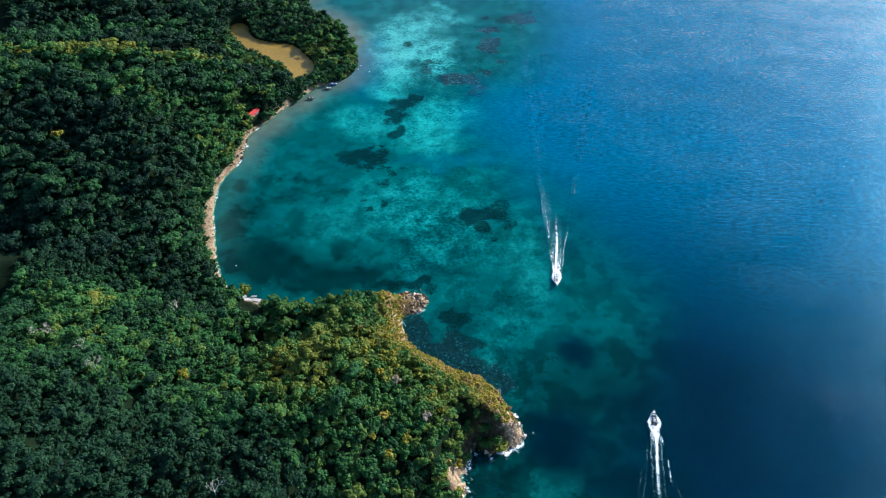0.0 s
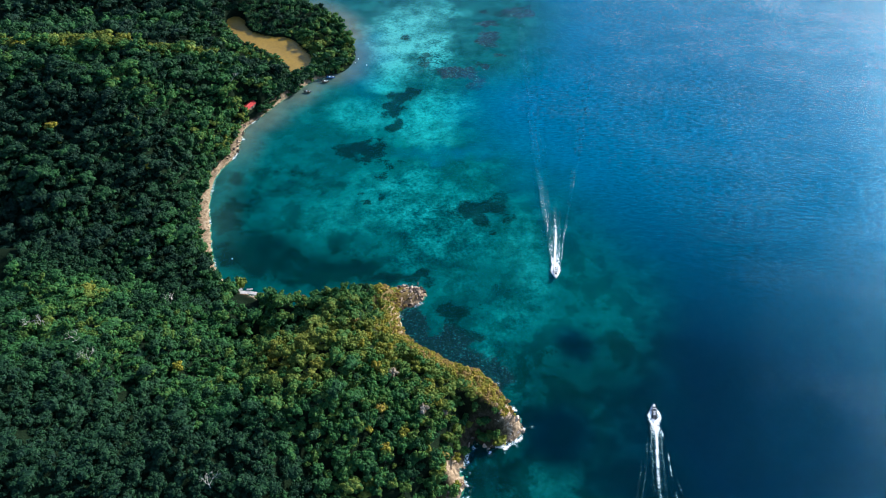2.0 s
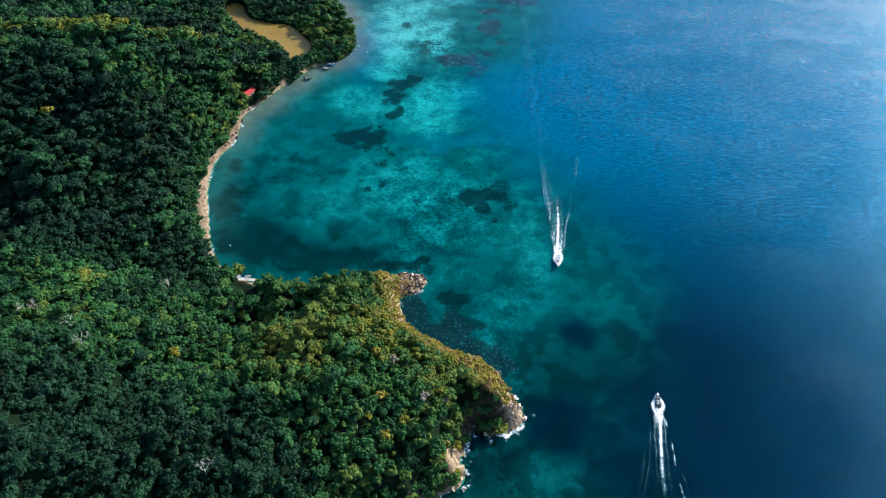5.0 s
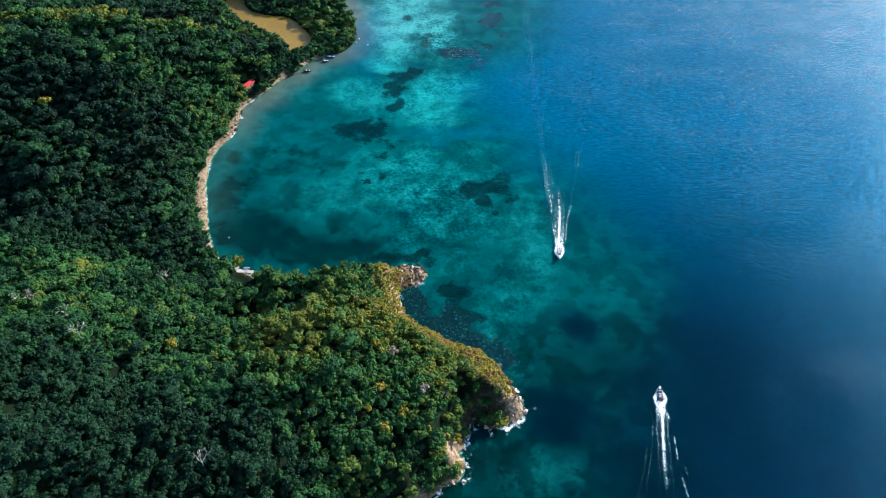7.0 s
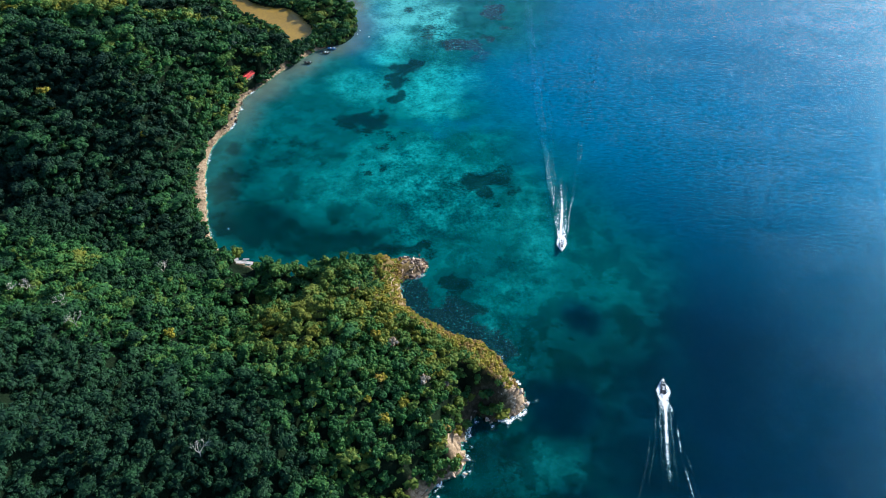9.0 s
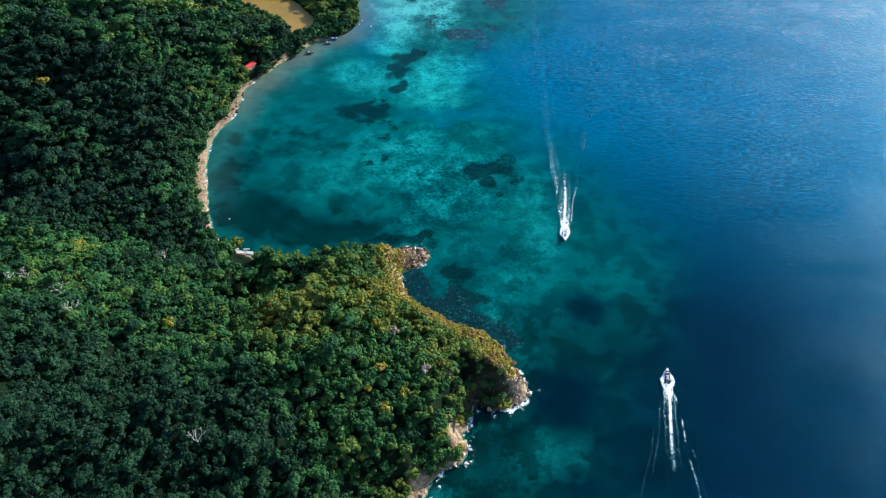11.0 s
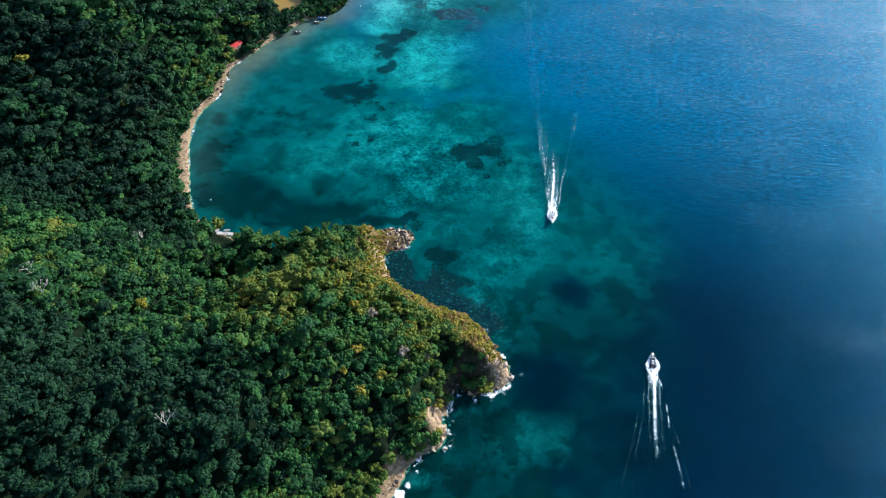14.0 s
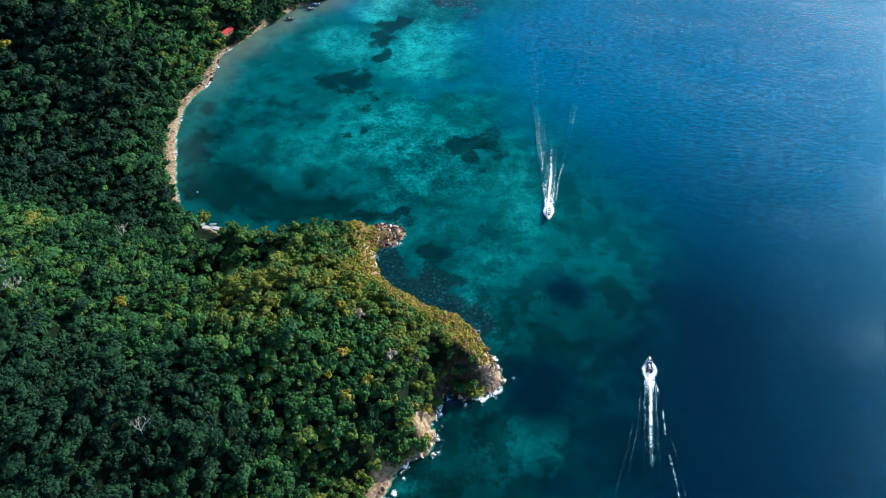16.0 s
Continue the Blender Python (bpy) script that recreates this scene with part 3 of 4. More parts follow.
reef = distance(bx, by, [(-12, 219), (-6, 210), (5, 203), (16, 198), (25, 191)]) + (fbm(bx, by, 7, 33) - 0.5) * 14
FIELDS["weed"] = np.maximum(FIELDS["weed"], 0.95 * step(13, 5, reef))
lace = distance(bx, by, [(16, 216), (23, 206), (30, 196), (36, 186), (40, 176)]) + (fbm(bx, by, 6, 35) - 0.5) * 12
FIELDS["pale"] = np.maximum(FIELDS["pale"], 0.4 * step(6, 1, lace))
weed, pale = FIELDS["weed"], FIELDS["pale"] * (1 - 0.45 * step(320, 270, by))
deep = np.maximum(deep, FIELDS["deep"] * 0.8)
# a painted shade band darkens the southern bed through the murk value
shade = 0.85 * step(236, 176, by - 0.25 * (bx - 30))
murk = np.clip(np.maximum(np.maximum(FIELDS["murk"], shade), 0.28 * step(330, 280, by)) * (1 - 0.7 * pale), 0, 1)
silt = step(22, 2, -bside + (fbm(bx, by, 14, 23) - 0.5) * 12) * step(240, 300, by) * step(-20, -60, bx) * (0.22 + 0.28 * step(330, 370, by))
bz = -0.45 - 0.35 * step(0, 60, -bside)
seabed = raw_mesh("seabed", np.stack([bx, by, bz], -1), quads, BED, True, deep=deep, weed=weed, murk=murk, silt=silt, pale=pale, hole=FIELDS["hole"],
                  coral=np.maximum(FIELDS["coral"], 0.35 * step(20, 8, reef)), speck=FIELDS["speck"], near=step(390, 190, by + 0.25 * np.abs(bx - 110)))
tagged(seabed, "sandy seabed with weed beds and dark coral", "seabed", kind="structure")
wx, wy, quads = sheet(spaced(-160, 400, 14, -900, 4200), spaced(60, 620, 14, -900, 4200))
shelter = distance(wx, wy, DROP) * np.where(inside(wx, wy, WEST), -1, 1)
water = raw_mesh("water", np.stack([wx, wy, 0 * wx], -1), quads, SEA, True, open=0.12 + 0.88 * step(-50, 70, shelter), shoal=np.clip(0.55 * step(34, 0, -coast_side(wx, wy)) * step(320, 370, wy) + 0.6 * step(75, 20, np.hypot(wx + 22, (wy - 510) * 0.7)), 0, 0.7))
tagged(water, "clear rippled turquoise and blue sea water", "sea water", kind="structure")

# a brown lagoon behind the spit
bm = bmesh.new()
bm.faces.new([bm.verts.new((x, y, 0.1)) for x, y in POND[:-1]])
bmesh.ops.triangulate(bm, faces=bm.faces[:])
lagoon = part("lagoon", bm, MUD)
tagged(lagoon, "murky brown lagoon water behind the spit", "lagoon", kind="structure")


# ---- forest ----
def crown_shape(seed, leaves, leaf, n=9, flat=0.8, lobe=(0.2, 0.36)):
    """A crown of unit radius: dark inner lobes and many small leaf clumps round them. Base at z = 0."""
    rng = np.random.default_rng(seed)
    lobes = [(0, 0, 0.5, 0.62), (0.22, 0.1, 0.55, 0.5), (-0.2, -0.15, 0.5, 0.52)][:3 if n > 9 else 1]
    for i in range(n):
        a, up = rng.uniform(0, 2 * math.pi), rng.uniform(0.0, 1.0) ** 0.8
        r = 0.8 * math.sqrt(1 - up * up * 0.85) * rng.uniform(0.7, 1.1)
        lobes.append((r * math.cos(a), r * math.sin(a) * 0.9, 0.42 + up * 0.62 * flat + rng.uniform(-0.05, 0.08), rng.uniform(*lobe)))
    bm = bmesh.new()
    for x, y, z, r in lobes:
        bmesh.ops.create_icosphere(bm, subdivisions=1, radius=r * 0.86, matrix=Matrix.Translation((x, y, z)) @ pose(0, 0, 0, *rng.uniform(0, 360, 3)))
    v = np.array([q.co[:] for q in bm.verts])
    f = np.array([[q.index for q in p.verts] for p in bm.faces])
    bm.free()
    v = v + rng.normal(0, 0.03, v.shape)
    which = rng.integers(0, len(lobes), leaves)
    lob = np.array(lobes)[which]
    d = rng.normal(0, 1, (leaves, 3))
    d[:, 2] = np.abs(d[:, 2]) * 1.1 - 0.25
    d /= np.linalg.norm(d, axis=1, keepdims=True)
    c = lob[:, :3] + d * lob[:, 3:] * rng.uniform(0.85, 1.18, (leaves, 1))
    nrm = d + rng.normal(0, 0.42, d.shape)
    nrm /= np.linalg.norm(nrm, axis=1, keepdims=True)
    t1 = np.cross(nrm, rng.normal(0, 1, d.shape))
    t1 /= np.linalg.norm(t1, axis=1, keepdims=True)
    t2 = np.cross(nrm, t1)
    size = leaf * rng.uniform(0.6, 1.35, (leaves, 1))
    tri = np.stack([c + t1 * size, c - t1 * size * 0.5 + t2 * size * 0.8, c - t1 * size * 0.5 - t2 * size * 0.8], 1).reshape(-1, 3)
    lf = np.arange(leaves * 3).reshape(-1, 3) + len(v)
    return np.concatenate([v, tri]), np.concatenate([f, lf])


OUTER = (-26, 42, 118, 212)          # where each tree is a thing of its own
NEAR = [crown_shape(100 + i, 215, 0.115, 9, 0.8, (0.14, 0.42)) for i in range(12)]
BROAD = [crown_shape(400 + i, 430, 0.082, 19, 0.6, (0.1, 0.34)) for i in range(8)]
FAR = [crown_shape(200 + i, 165, 0.132, 7, 0.8, (0.14, 0.42)) for i in range(10)]
LOW = [crown_shape(300 + i, 70, 0.22, 4, 0.8, (0.24, 0.42)) for i in range(6)]
RNG = np.random.default_rng(7)


def scatter(x0, x1, y0, y1, gap):
    xs, ys = np.meshgrid(np.arange(x0, x1, gap), np.arange(y0, y1, gap * 0.87))
    xs[1::2] += gap / 2
    return (xs + RNG.uniform(-0.55, 0.55, xs.shape) * gap).ravel(), (ys + RNG.uniform(-0.55, 0.55, ys.shape) * gap).ravel()


def wooded(x, y):
    """Where trees stand, with the ground's height there and how dry it is."""
    s = coast_side(x, y)
    b = step(236, 250, y) * step(-60, -80, x) * step(440, 428, y)
    near_pond = inside(x, y, POND) | inside(x, y + 8.5, POND) | (distance(x, y, POND) < 2.5)
    b = b * (0.75 + 0.25 * step(352, 335, y)) * step(390, 378, y)
    ok = (s > 0.5 + 3.0 * b * (0.35 + 0.9 * step(255, 285, y) * fbm(x, y, 16, 43, 2) * 1.6) + fbm(x, y, 10, 41) * 2.2 * step(395, 375, y))
    for cx, cy, cr in ((-108.5, 397, 4.4), (-116, 391, 4.6), (-113, 387, 4.5), (-88, 235.5, 5.5), (-88, 228, 7.0)):
        ok &= np.hypot(x - cx, y - cy) > cr
    ok &= ~near_pond
    ok &= ~((y < 127) & (x > -40) & (s < 6.0))               # open sand
    ok &= np.hypot(x + 6, y - 239) > 8
    ok &= (np.hypot((x - 36) / 14, (y - 164) / 12) + (fbm(x, y, 6, 45) - 0.5)) > 1.0    # bare rock at the cape
    ok &= (np.hypot((x - 10) / 4, (y - 142) / 5) + (fbm(x, y, 4, 49) - 0.5)) > 1.0      # bare scree
    ok &= ~(inside(x, y, BOWL) & (fbm(x, y, 5, 46) < 0.62))
    ok &= x > -163 - (y - 136) * 0.415                      # woods end west of here
    return ok, ground_height(x, y, s), dryness(x, y, s)


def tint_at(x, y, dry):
    """Leaf colour in patches, olive and golden on the headland; shade of slopes and hollows and light on the crest are
    painted into it.
    """
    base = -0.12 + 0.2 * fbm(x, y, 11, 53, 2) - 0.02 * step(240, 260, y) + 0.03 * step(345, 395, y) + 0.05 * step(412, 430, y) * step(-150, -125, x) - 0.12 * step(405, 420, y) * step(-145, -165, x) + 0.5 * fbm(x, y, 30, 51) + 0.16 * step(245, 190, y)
    # shaded slopes, lower left and far left, are darkened through leaf tint
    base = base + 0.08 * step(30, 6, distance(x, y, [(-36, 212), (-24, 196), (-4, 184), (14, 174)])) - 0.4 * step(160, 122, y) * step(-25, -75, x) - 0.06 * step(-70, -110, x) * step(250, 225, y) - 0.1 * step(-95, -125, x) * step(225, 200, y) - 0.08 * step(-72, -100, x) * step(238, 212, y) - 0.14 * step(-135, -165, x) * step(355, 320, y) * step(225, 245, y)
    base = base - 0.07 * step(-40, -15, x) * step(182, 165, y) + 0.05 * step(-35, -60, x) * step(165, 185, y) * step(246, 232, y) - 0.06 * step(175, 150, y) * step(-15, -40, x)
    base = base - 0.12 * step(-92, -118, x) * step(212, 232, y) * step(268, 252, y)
    # sunlight on the back crest and spit edge, put in as lighter leaves
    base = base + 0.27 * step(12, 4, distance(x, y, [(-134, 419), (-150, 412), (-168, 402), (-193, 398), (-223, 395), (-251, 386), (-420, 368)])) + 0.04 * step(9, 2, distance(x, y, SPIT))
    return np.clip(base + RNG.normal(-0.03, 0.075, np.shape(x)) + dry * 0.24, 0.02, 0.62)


def planted(name, shapes, x, y, z, r, tint, squash):
    """Many crowns in one mesh."""
    vs, fs, ts, base = [], [], [], 0
    for i in range(len(x)):
        pool = BROAD if shapes is NEAR and r[i] > 2.9 or shapes is FAR and r[i] > 3.6 and y[i] < 395 else shapes
        v, f = pool[RNG.integers(len(pool))]
        a = RNG.uniform(0, 2 * math.pi)
        c, s = math.cos(a), math.sin(a)
        q = np.empty_like(v)
        wide, lean = RNG.uniform(0.8, 1.3), RNG.normal(0, 0.18, 2)
        q[:, 0] = (v[:, 0] * c * wide - v[:, 1] * s) * r[i] + x[i] + lean[0] * v[:, 2] * r[i]
        q[:, 1] = (v[:, 0] * s * wide + v[:, 1] * c) * r[i] + y[i] + lean[1] * v[:, 2] * r[i]
        q[:, 2] = v[:, 2] * r[i] * squash[i] + z[i]
        vs.append(q)
        fs.append(f + base)
        ts.append(np.full(len(v), tint[i]))
        base += len(v)
    return raw_mesh(name, np.concatenate(vs), np.concatenate(fs), LEAF, False, tint=np.concatenate(ts))


def undergrowth(name, x0, x1, y0, y1, gap, label, dry_only):
    """Low shrubs between the trees, or the dense golden scrub of the dry slope."""
    x, y = scatter(x0, x1, y0, y1, gap)
    ok, z, dry = wooded(x, y)
    ok = (coast_side(x, y) > 0.9) & (dry > 0.12) & (np.hypot(x + 8, y - 237) > 8) & (np.hypot(x - 36, y - 162) > 6) if dry_only else ok & (dry <= 0.3)
    if name == "undergrowth":
        ok |= inside(x, y, BOWL) & (coast_side(x, y) > 1.0)
    if name == "beach_scrub":
        ok &= coast_side(x, y) < 13
    if name == "mangroves":
        ok = (coast_side(x, y) > -0.3 + 3.2 * step(438, 430, y)) & (coast_side(x, y) < 9) & ~inside(x, y, POND) & (np.hypot(x + 80, y - 428) > 6) & (np.hypot(x + 114, y - 388) > 9)
    if name == "lagoon_scrub":
        ok = ~inside(x, y, POND) & (distance(x, y, POND) < 9) & (coast_side(x, y) > 3.5) & (coast_side(x, y) < 90)
    x, y, z, dry = x[ok], y[ok], z[ok], dry[ok]
    r = gap * RNG.uniform(0.42, 0.85, len(x)) * (1.3 if dry_only else 1.0)
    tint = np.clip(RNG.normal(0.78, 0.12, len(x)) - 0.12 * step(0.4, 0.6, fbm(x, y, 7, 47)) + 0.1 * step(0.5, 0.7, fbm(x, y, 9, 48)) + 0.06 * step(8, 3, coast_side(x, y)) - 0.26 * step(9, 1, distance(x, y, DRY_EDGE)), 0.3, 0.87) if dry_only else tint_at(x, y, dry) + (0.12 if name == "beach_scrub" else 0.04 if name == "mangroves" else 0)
    return tagged(planted(name, LOW, x, y, z - 0.2 * r, r, tint, RNG.uniform(0.6, 1.0, len(x))), label, "scrub", kind="stuff")


def forest(name, x0, x1, y0, y1, gap, shapes, label, low=0.42, high=0.86):
    x, y = scatter(x0, x1, y0, y1, gap)
    here = ground_height(x, y)
    steep = np.hypot(ground_height(x + 1, y) - here, ground_height(x, y + 1) - here) > 1.05      # trees stand closer on steep slopes
    x = np.concatenate([x, x[steep] + RNG.uniform(-2, 2, steep.sum())])
    y = np.concatenate([y, y[steep] + RNG.uniform(-2, 2, steep.sum())])
    ok, z, dry = wooded(x, y)
    ok &= dry <= 0.35
    ok &= ~((x > OUTER[0]) & (x < OUTER[1]) & (y > OUTER[2]) & (y < OUTER[3]))
    ok &= RNG.random(len(x)) > (0.06 if gap < 3.6 else 0.03)                          # gaps that open into the shade
    x, y, z, dry = x[ok], y[ok], z[ok], dry[ok]
    tall = (RNG.random(len(x)) < 0.2) & (dry < 0.2)          # here and there a broad tree stands above the rest
    r = gap * RNG.uniform(low, high, len(x)) * (1 - 0.45 * dry) * np.where(tall, RNG.uniform(1.3, 1.8, len(x)), 0.92)
    z = z - 1.0 * step(425, 435, y) * step(-150, -130, x) + np.where(tall, 1.6, -0.4) + (fbm(x, y, 14, 57, 2) - 0.5) * (7 - 5 * step(415, 430, y))
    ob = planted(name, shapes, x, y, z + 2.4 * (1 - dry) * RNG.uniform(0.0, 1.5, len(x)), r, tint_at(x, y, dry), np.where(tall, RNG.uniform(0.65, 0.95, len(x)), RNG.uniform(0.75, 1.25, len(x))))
    return tagged(ob, label, "forest", kind="stuff")


forest("headland_forest", -190, 45, 92, 250, 3.0, NEAR, "dense green and olive broadleaf trees covering the headland")
forest("hillside_forest", -290, -70, 250, 424, 3.7, FAR, "dark green broadleaf trees covering the hill behind the bay", 0.48, 0.95)
undergrowth("undergrowth", -190, 45, 94, 250, 4.4, "dark green shrubs between the headland trees", False)
undergrowth("hillside_undergrowth", -290, -70, 250, 424, 4.8, "dark green shrubs between the hillside trees", False)
undergrowth("beach_scrub", -150, -80, 238, 440, 2.6, "bright green shrubs hanging over the beach", False)
undergrowth("mangroves", -160, -48, 392, 600, 3.0, "bright green mangrove shrubs along the spit's waterline", False)
undergrowth("lagoon_scrub", -170, -70, 415, 530, 2.6, "low green shrubs round the lagoon's rim", False)
undergrowth("dry_scrub", -40, 45, 150, 246, 1.55, "golden and brown dry scrub on the sunny slope", True)
forest("spit_forest", -160, -50, 420, 560, 3.5, FAR, "bright green mangrove trees on the spit round the lagoon", 0.45, 0.75)
forest("inland_forest", -360, -160, 424, 600, 5.6, FAR, "dark green trees on the low land beyond the hill", 0.48, 0.9)
forest("far_forest", -160, -50, 560, 640, 5.3, FAR, "green trees along the far shore", 0.48, 0.9)


# ---- single trees of the outer headland ----
def trunk_mesh():
    """A tapered, leaning trunk with three limbs, one metre high."""
    bm = bmesh.new()

    def limb(a, b, r0, r1, sides=6):
        a, b = Vector(a), Vector(b)
        m = (b - a).to_track_quat("Z", "Y").to_matrix().to_4x4()
        bmesh.ops.create_cone(bm, cap_ends=True, segments=sides, radius1=r0, radius2=r1, depth=(b - a).length, matrix=Matrix.Translation((a + b) / 2) @ m)

    limb((0, 0, -0.15), (0.04, 0.02, 0.55), 0.06, 0.042)
    limb((0.04, 0.02, 0.5), (0.3, 0.08, 1.0), 0.036, 0.014, 5)
    limb((0.04, 0.02, 0.52), (-0.22, 0.2, 1.05), 0.034, 0.013, 5)
    limb((0.04, 0.02, 0.46), (-0.05, -0.3, 0.95), 0.03, 0.012, 5)
    me = bpy.data.meshes.new("trunk")
    bm.to_mesh(me)
    bm.free()
    me.materials.append(BARK)
    return me


TRUNK = trunk_mesh()
CROWNS = {}


def crown_mesh(kind, tint):
    """The crown's mesh of that shape, with its tint rounded to a twentieth."""
    key = kind, round(tint * 20)
    if key not in CROWNS:
        v, f = NEAR[kind]
        ob = raw_mesh("crown", v, f, LEAF, False, tint=np.full(len(v), key[1] / 20))
        CROWNS[key] = ob.data
        bpy.data.objects.remove(ob)
    return CROWNS[key]


def leaf_words(tint):
    return ("dark green" if tint < 0.26 else "mid-green" if tint < 0.4 else "olive green" if tint < 0.55 else "yellow-green" if tint < 0.68 else "golden yellow" if tint < 0.84 else "dry grey-brown")


def single_tree(x, y, z, r, tint, squash, kind, word="", bushy=False):
    """A tree with a trunk and a crown."""
    tree = new("tree")
    lift = 0.2 if bushy else 2.2 if r > 1.7 else 0.4
    crown = new("crown", crown_mesh(kind, tint))
    trunk = new("trunk", TRUNK)
    trunk.parent = crown.parent = tree
    trunk.scale = (r * 1.3, r * 1.3, max(0.6, lift + r * 0.7))
    crown.matrix_basis = Matrix.LocRotScale((0, 0, lift), Euler((0, 0, x * 3.7 + y)), (r, r, r * squash))
    tree.location = (x, y, z)
    shrub = "shrub" if r < 1.7 else "tree"
    tagged(tree, f"{word or leaf_words(tint)} broadleaf {shrub} with a rounded leafy crown", "tree", group="trees on the headland")
    return tree


x, y = scatter(*OUTER, 3.4)
ok, z, dry = wooded(x, y)
ok &= dry <= 0.35
for x, y, z, dry in zip(x[ok], y[ok], z[ok], dry[ok]):
    odd = RNG.random()
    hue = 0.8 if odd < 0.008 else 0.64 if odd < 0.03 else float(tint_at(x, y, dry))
    single_tree(x, y, z - 0.1, 3.5 * RNG.uniform(0.36, 0.9) * (1 - 0.5 * dry), hue, RNG.uniform(0.8, 1.3), int(RNG.integers(len(NEAR))))

# trees that stand out by their colour
for x, y, r, tint, word in ((-16.7, 139.6, 2.7, 0.7, "flowering yellow"), (-19, 153.5, 2.2, 0.68, "yellow-green"), (-21.5, 172.6, 2.8, 0.68, "flowering yellow"), (-28.4, 184, 2.6, 0.66, "yellow-green"),
                            (-98.5, 170, 3.0, 0.71, "flowering yellow"), (-32.8, 203, 2.8, 0.78, "orange-gold"), (5, 143.8, 2.2, 0.78, "orange-gold"), (-3.3, 156, 2.6, 0.93, "dry grey-brown"),
                            (5.3, 159.3, 2.3, 0.9, "dry grey-brown"), (-15.2, 170, 2.4, 0.88, "dry brown"), (-202.7, 323, 3.4, 0.64, "yellow-green"), (-196.8, 315.4, 2.6, 0.64, "yellow-green"),
                            (-161.4, 332, 3.0, 0.55, "bright green"), (-146, 332.7, 2.4, 0.66, "yellow-green"), (-151.5, 307.5, 2.2, 0.66, "yellow-green"), (-250, 456, 3.0, 0.7, "flowering yellow"),
                            (-93, 242.0, 4.0, 0.4, "bright green"), (-60, 226, 2.2, 0.9, "dry grey-brown")):
    z = float(ground_height(np.array([x]), np.array([y]))[0])
    single_tree(x, y, max(z, 0.3) + 0.4, r, tint, 1.1, int(RNG.integers(len(NEAR))), word, x == -93)


def bare_tree(x, y, size, seed):
    """A leafless grey tree: a trunk that forks again and again into thin twigs."""
    rng = random.Random(seed)
    tree = new("bare_tree")
    wood, twigs = bmesh.new(), bmesh.new()

    def grow(a, way, length, r, depth):
        b = a + way * length
        m = way.to_track_quat("Z", "Y").to_matrix().to_4x4()
        bmesh.ops.create_cone(wood if depth > 2 else twigs, cap_ends=False, segments=5 if depth > 2 else 3, radius1=r, radius2=r * 0.62, depth=length, matrix=Matrix.Translation((a + b) / 2) @ m)
        if depth:
            for _ in range(3 if depth > 1 else 4):
                turn = Vector((rng.uniform(-1, 1), rng.uniform(-1, 1), rng.uniform(-0.25, 0.7)))
                grow(b, (way * 0.7 + turn * 0.85).normalized(), length * rng.uniform(0.58, 0.8), r * 0.6, depth - 1)

    grow(Vector((0, 0, -0.5)), Vector((0.05, 0.03, 1)).normalized(), size * 0.75, 0.16, 4)
    part("trunk", wood, TIMBER, tree)
    tagged(part("twigs", twigs, TIMBER, tree), "fine pale grey twigs", kind="stuff")
    tree.location = (x, y, float(ground_height(np.array([x]), np.array([y]))[0]) + 1.2)
    return tagged(tree, "leafless pale grey tree among green crowns", "tree")


for x, y, size in ((-124.6, 393.4, 5.0), (-117.3, 216.8, 4.4), (-157, 182, 3.8), (-150, 180, 3.8), (-132.6, 171.3, 3.6), (-123.7, 160.4, 4.0), (-72, 116, 3.6), (-57, 228, 2.8)):
    bare_tree(x, y, size, int(x * 3 + y))


# ---- shore rocks ----
def boulder_mesh(seed):
    """A cracked boulder of about unit radius with flat broken faces."""
    bm = bmesh.new()
    bmesh.ops.create_icosphere(bm, subdivisions=3, radius=1)
    rng = random.Random(seed)
    planes = [(Vector((rng.uniform(-1, 1), rng.uniform(-1, 1), rng.uniform(-0.4, 1))).normalized(), rng.uniform(0.28, 0.62)) for _ in range(11)]
    for v in bm.verts:
        for n, d in planes:
            over = v.co.dot(n) - d
            if over > 0:
                v.co -= n * over * 0.92
        v.co += v.normal * (noise.fractal(v.co * 2.2 + Vector((seed, 0, 0)), 1.0, 2.0, 4) * 0.15)
        v.co.z *= 0.75
    me = bpy.data.meshes.new("rock")
    bm.to_mesh(me)
    bm.free()
    me.materials.append(ROCK)
    return me


BOULDERS = [boulder_mesh(i) for i in range(8)]


def coast_walk(start, end, gap):
    """Points along the waterline between the places nearest to start and end, with the seaward direction."""
    pts = np.array(COAST)
    i, j = sorted(int(np.argmin(np.hypot(pts[:, 0] - p[0], pts[:, 1] - p[1]))) for p in (start, end))
    out = []
    for a, b in zip(pts[i:j], pts[i + 1:j + 1]):
        d = b - a
        n = max(1, int(np.hypot(*d) / gap))
        sea = np.array([-d[1], d[0]]) / (np.hypot(*d) + 1e-9)
        for k in range(n):
            out.append((a + d * (k + RNG.random()) / n, sea))
    return out


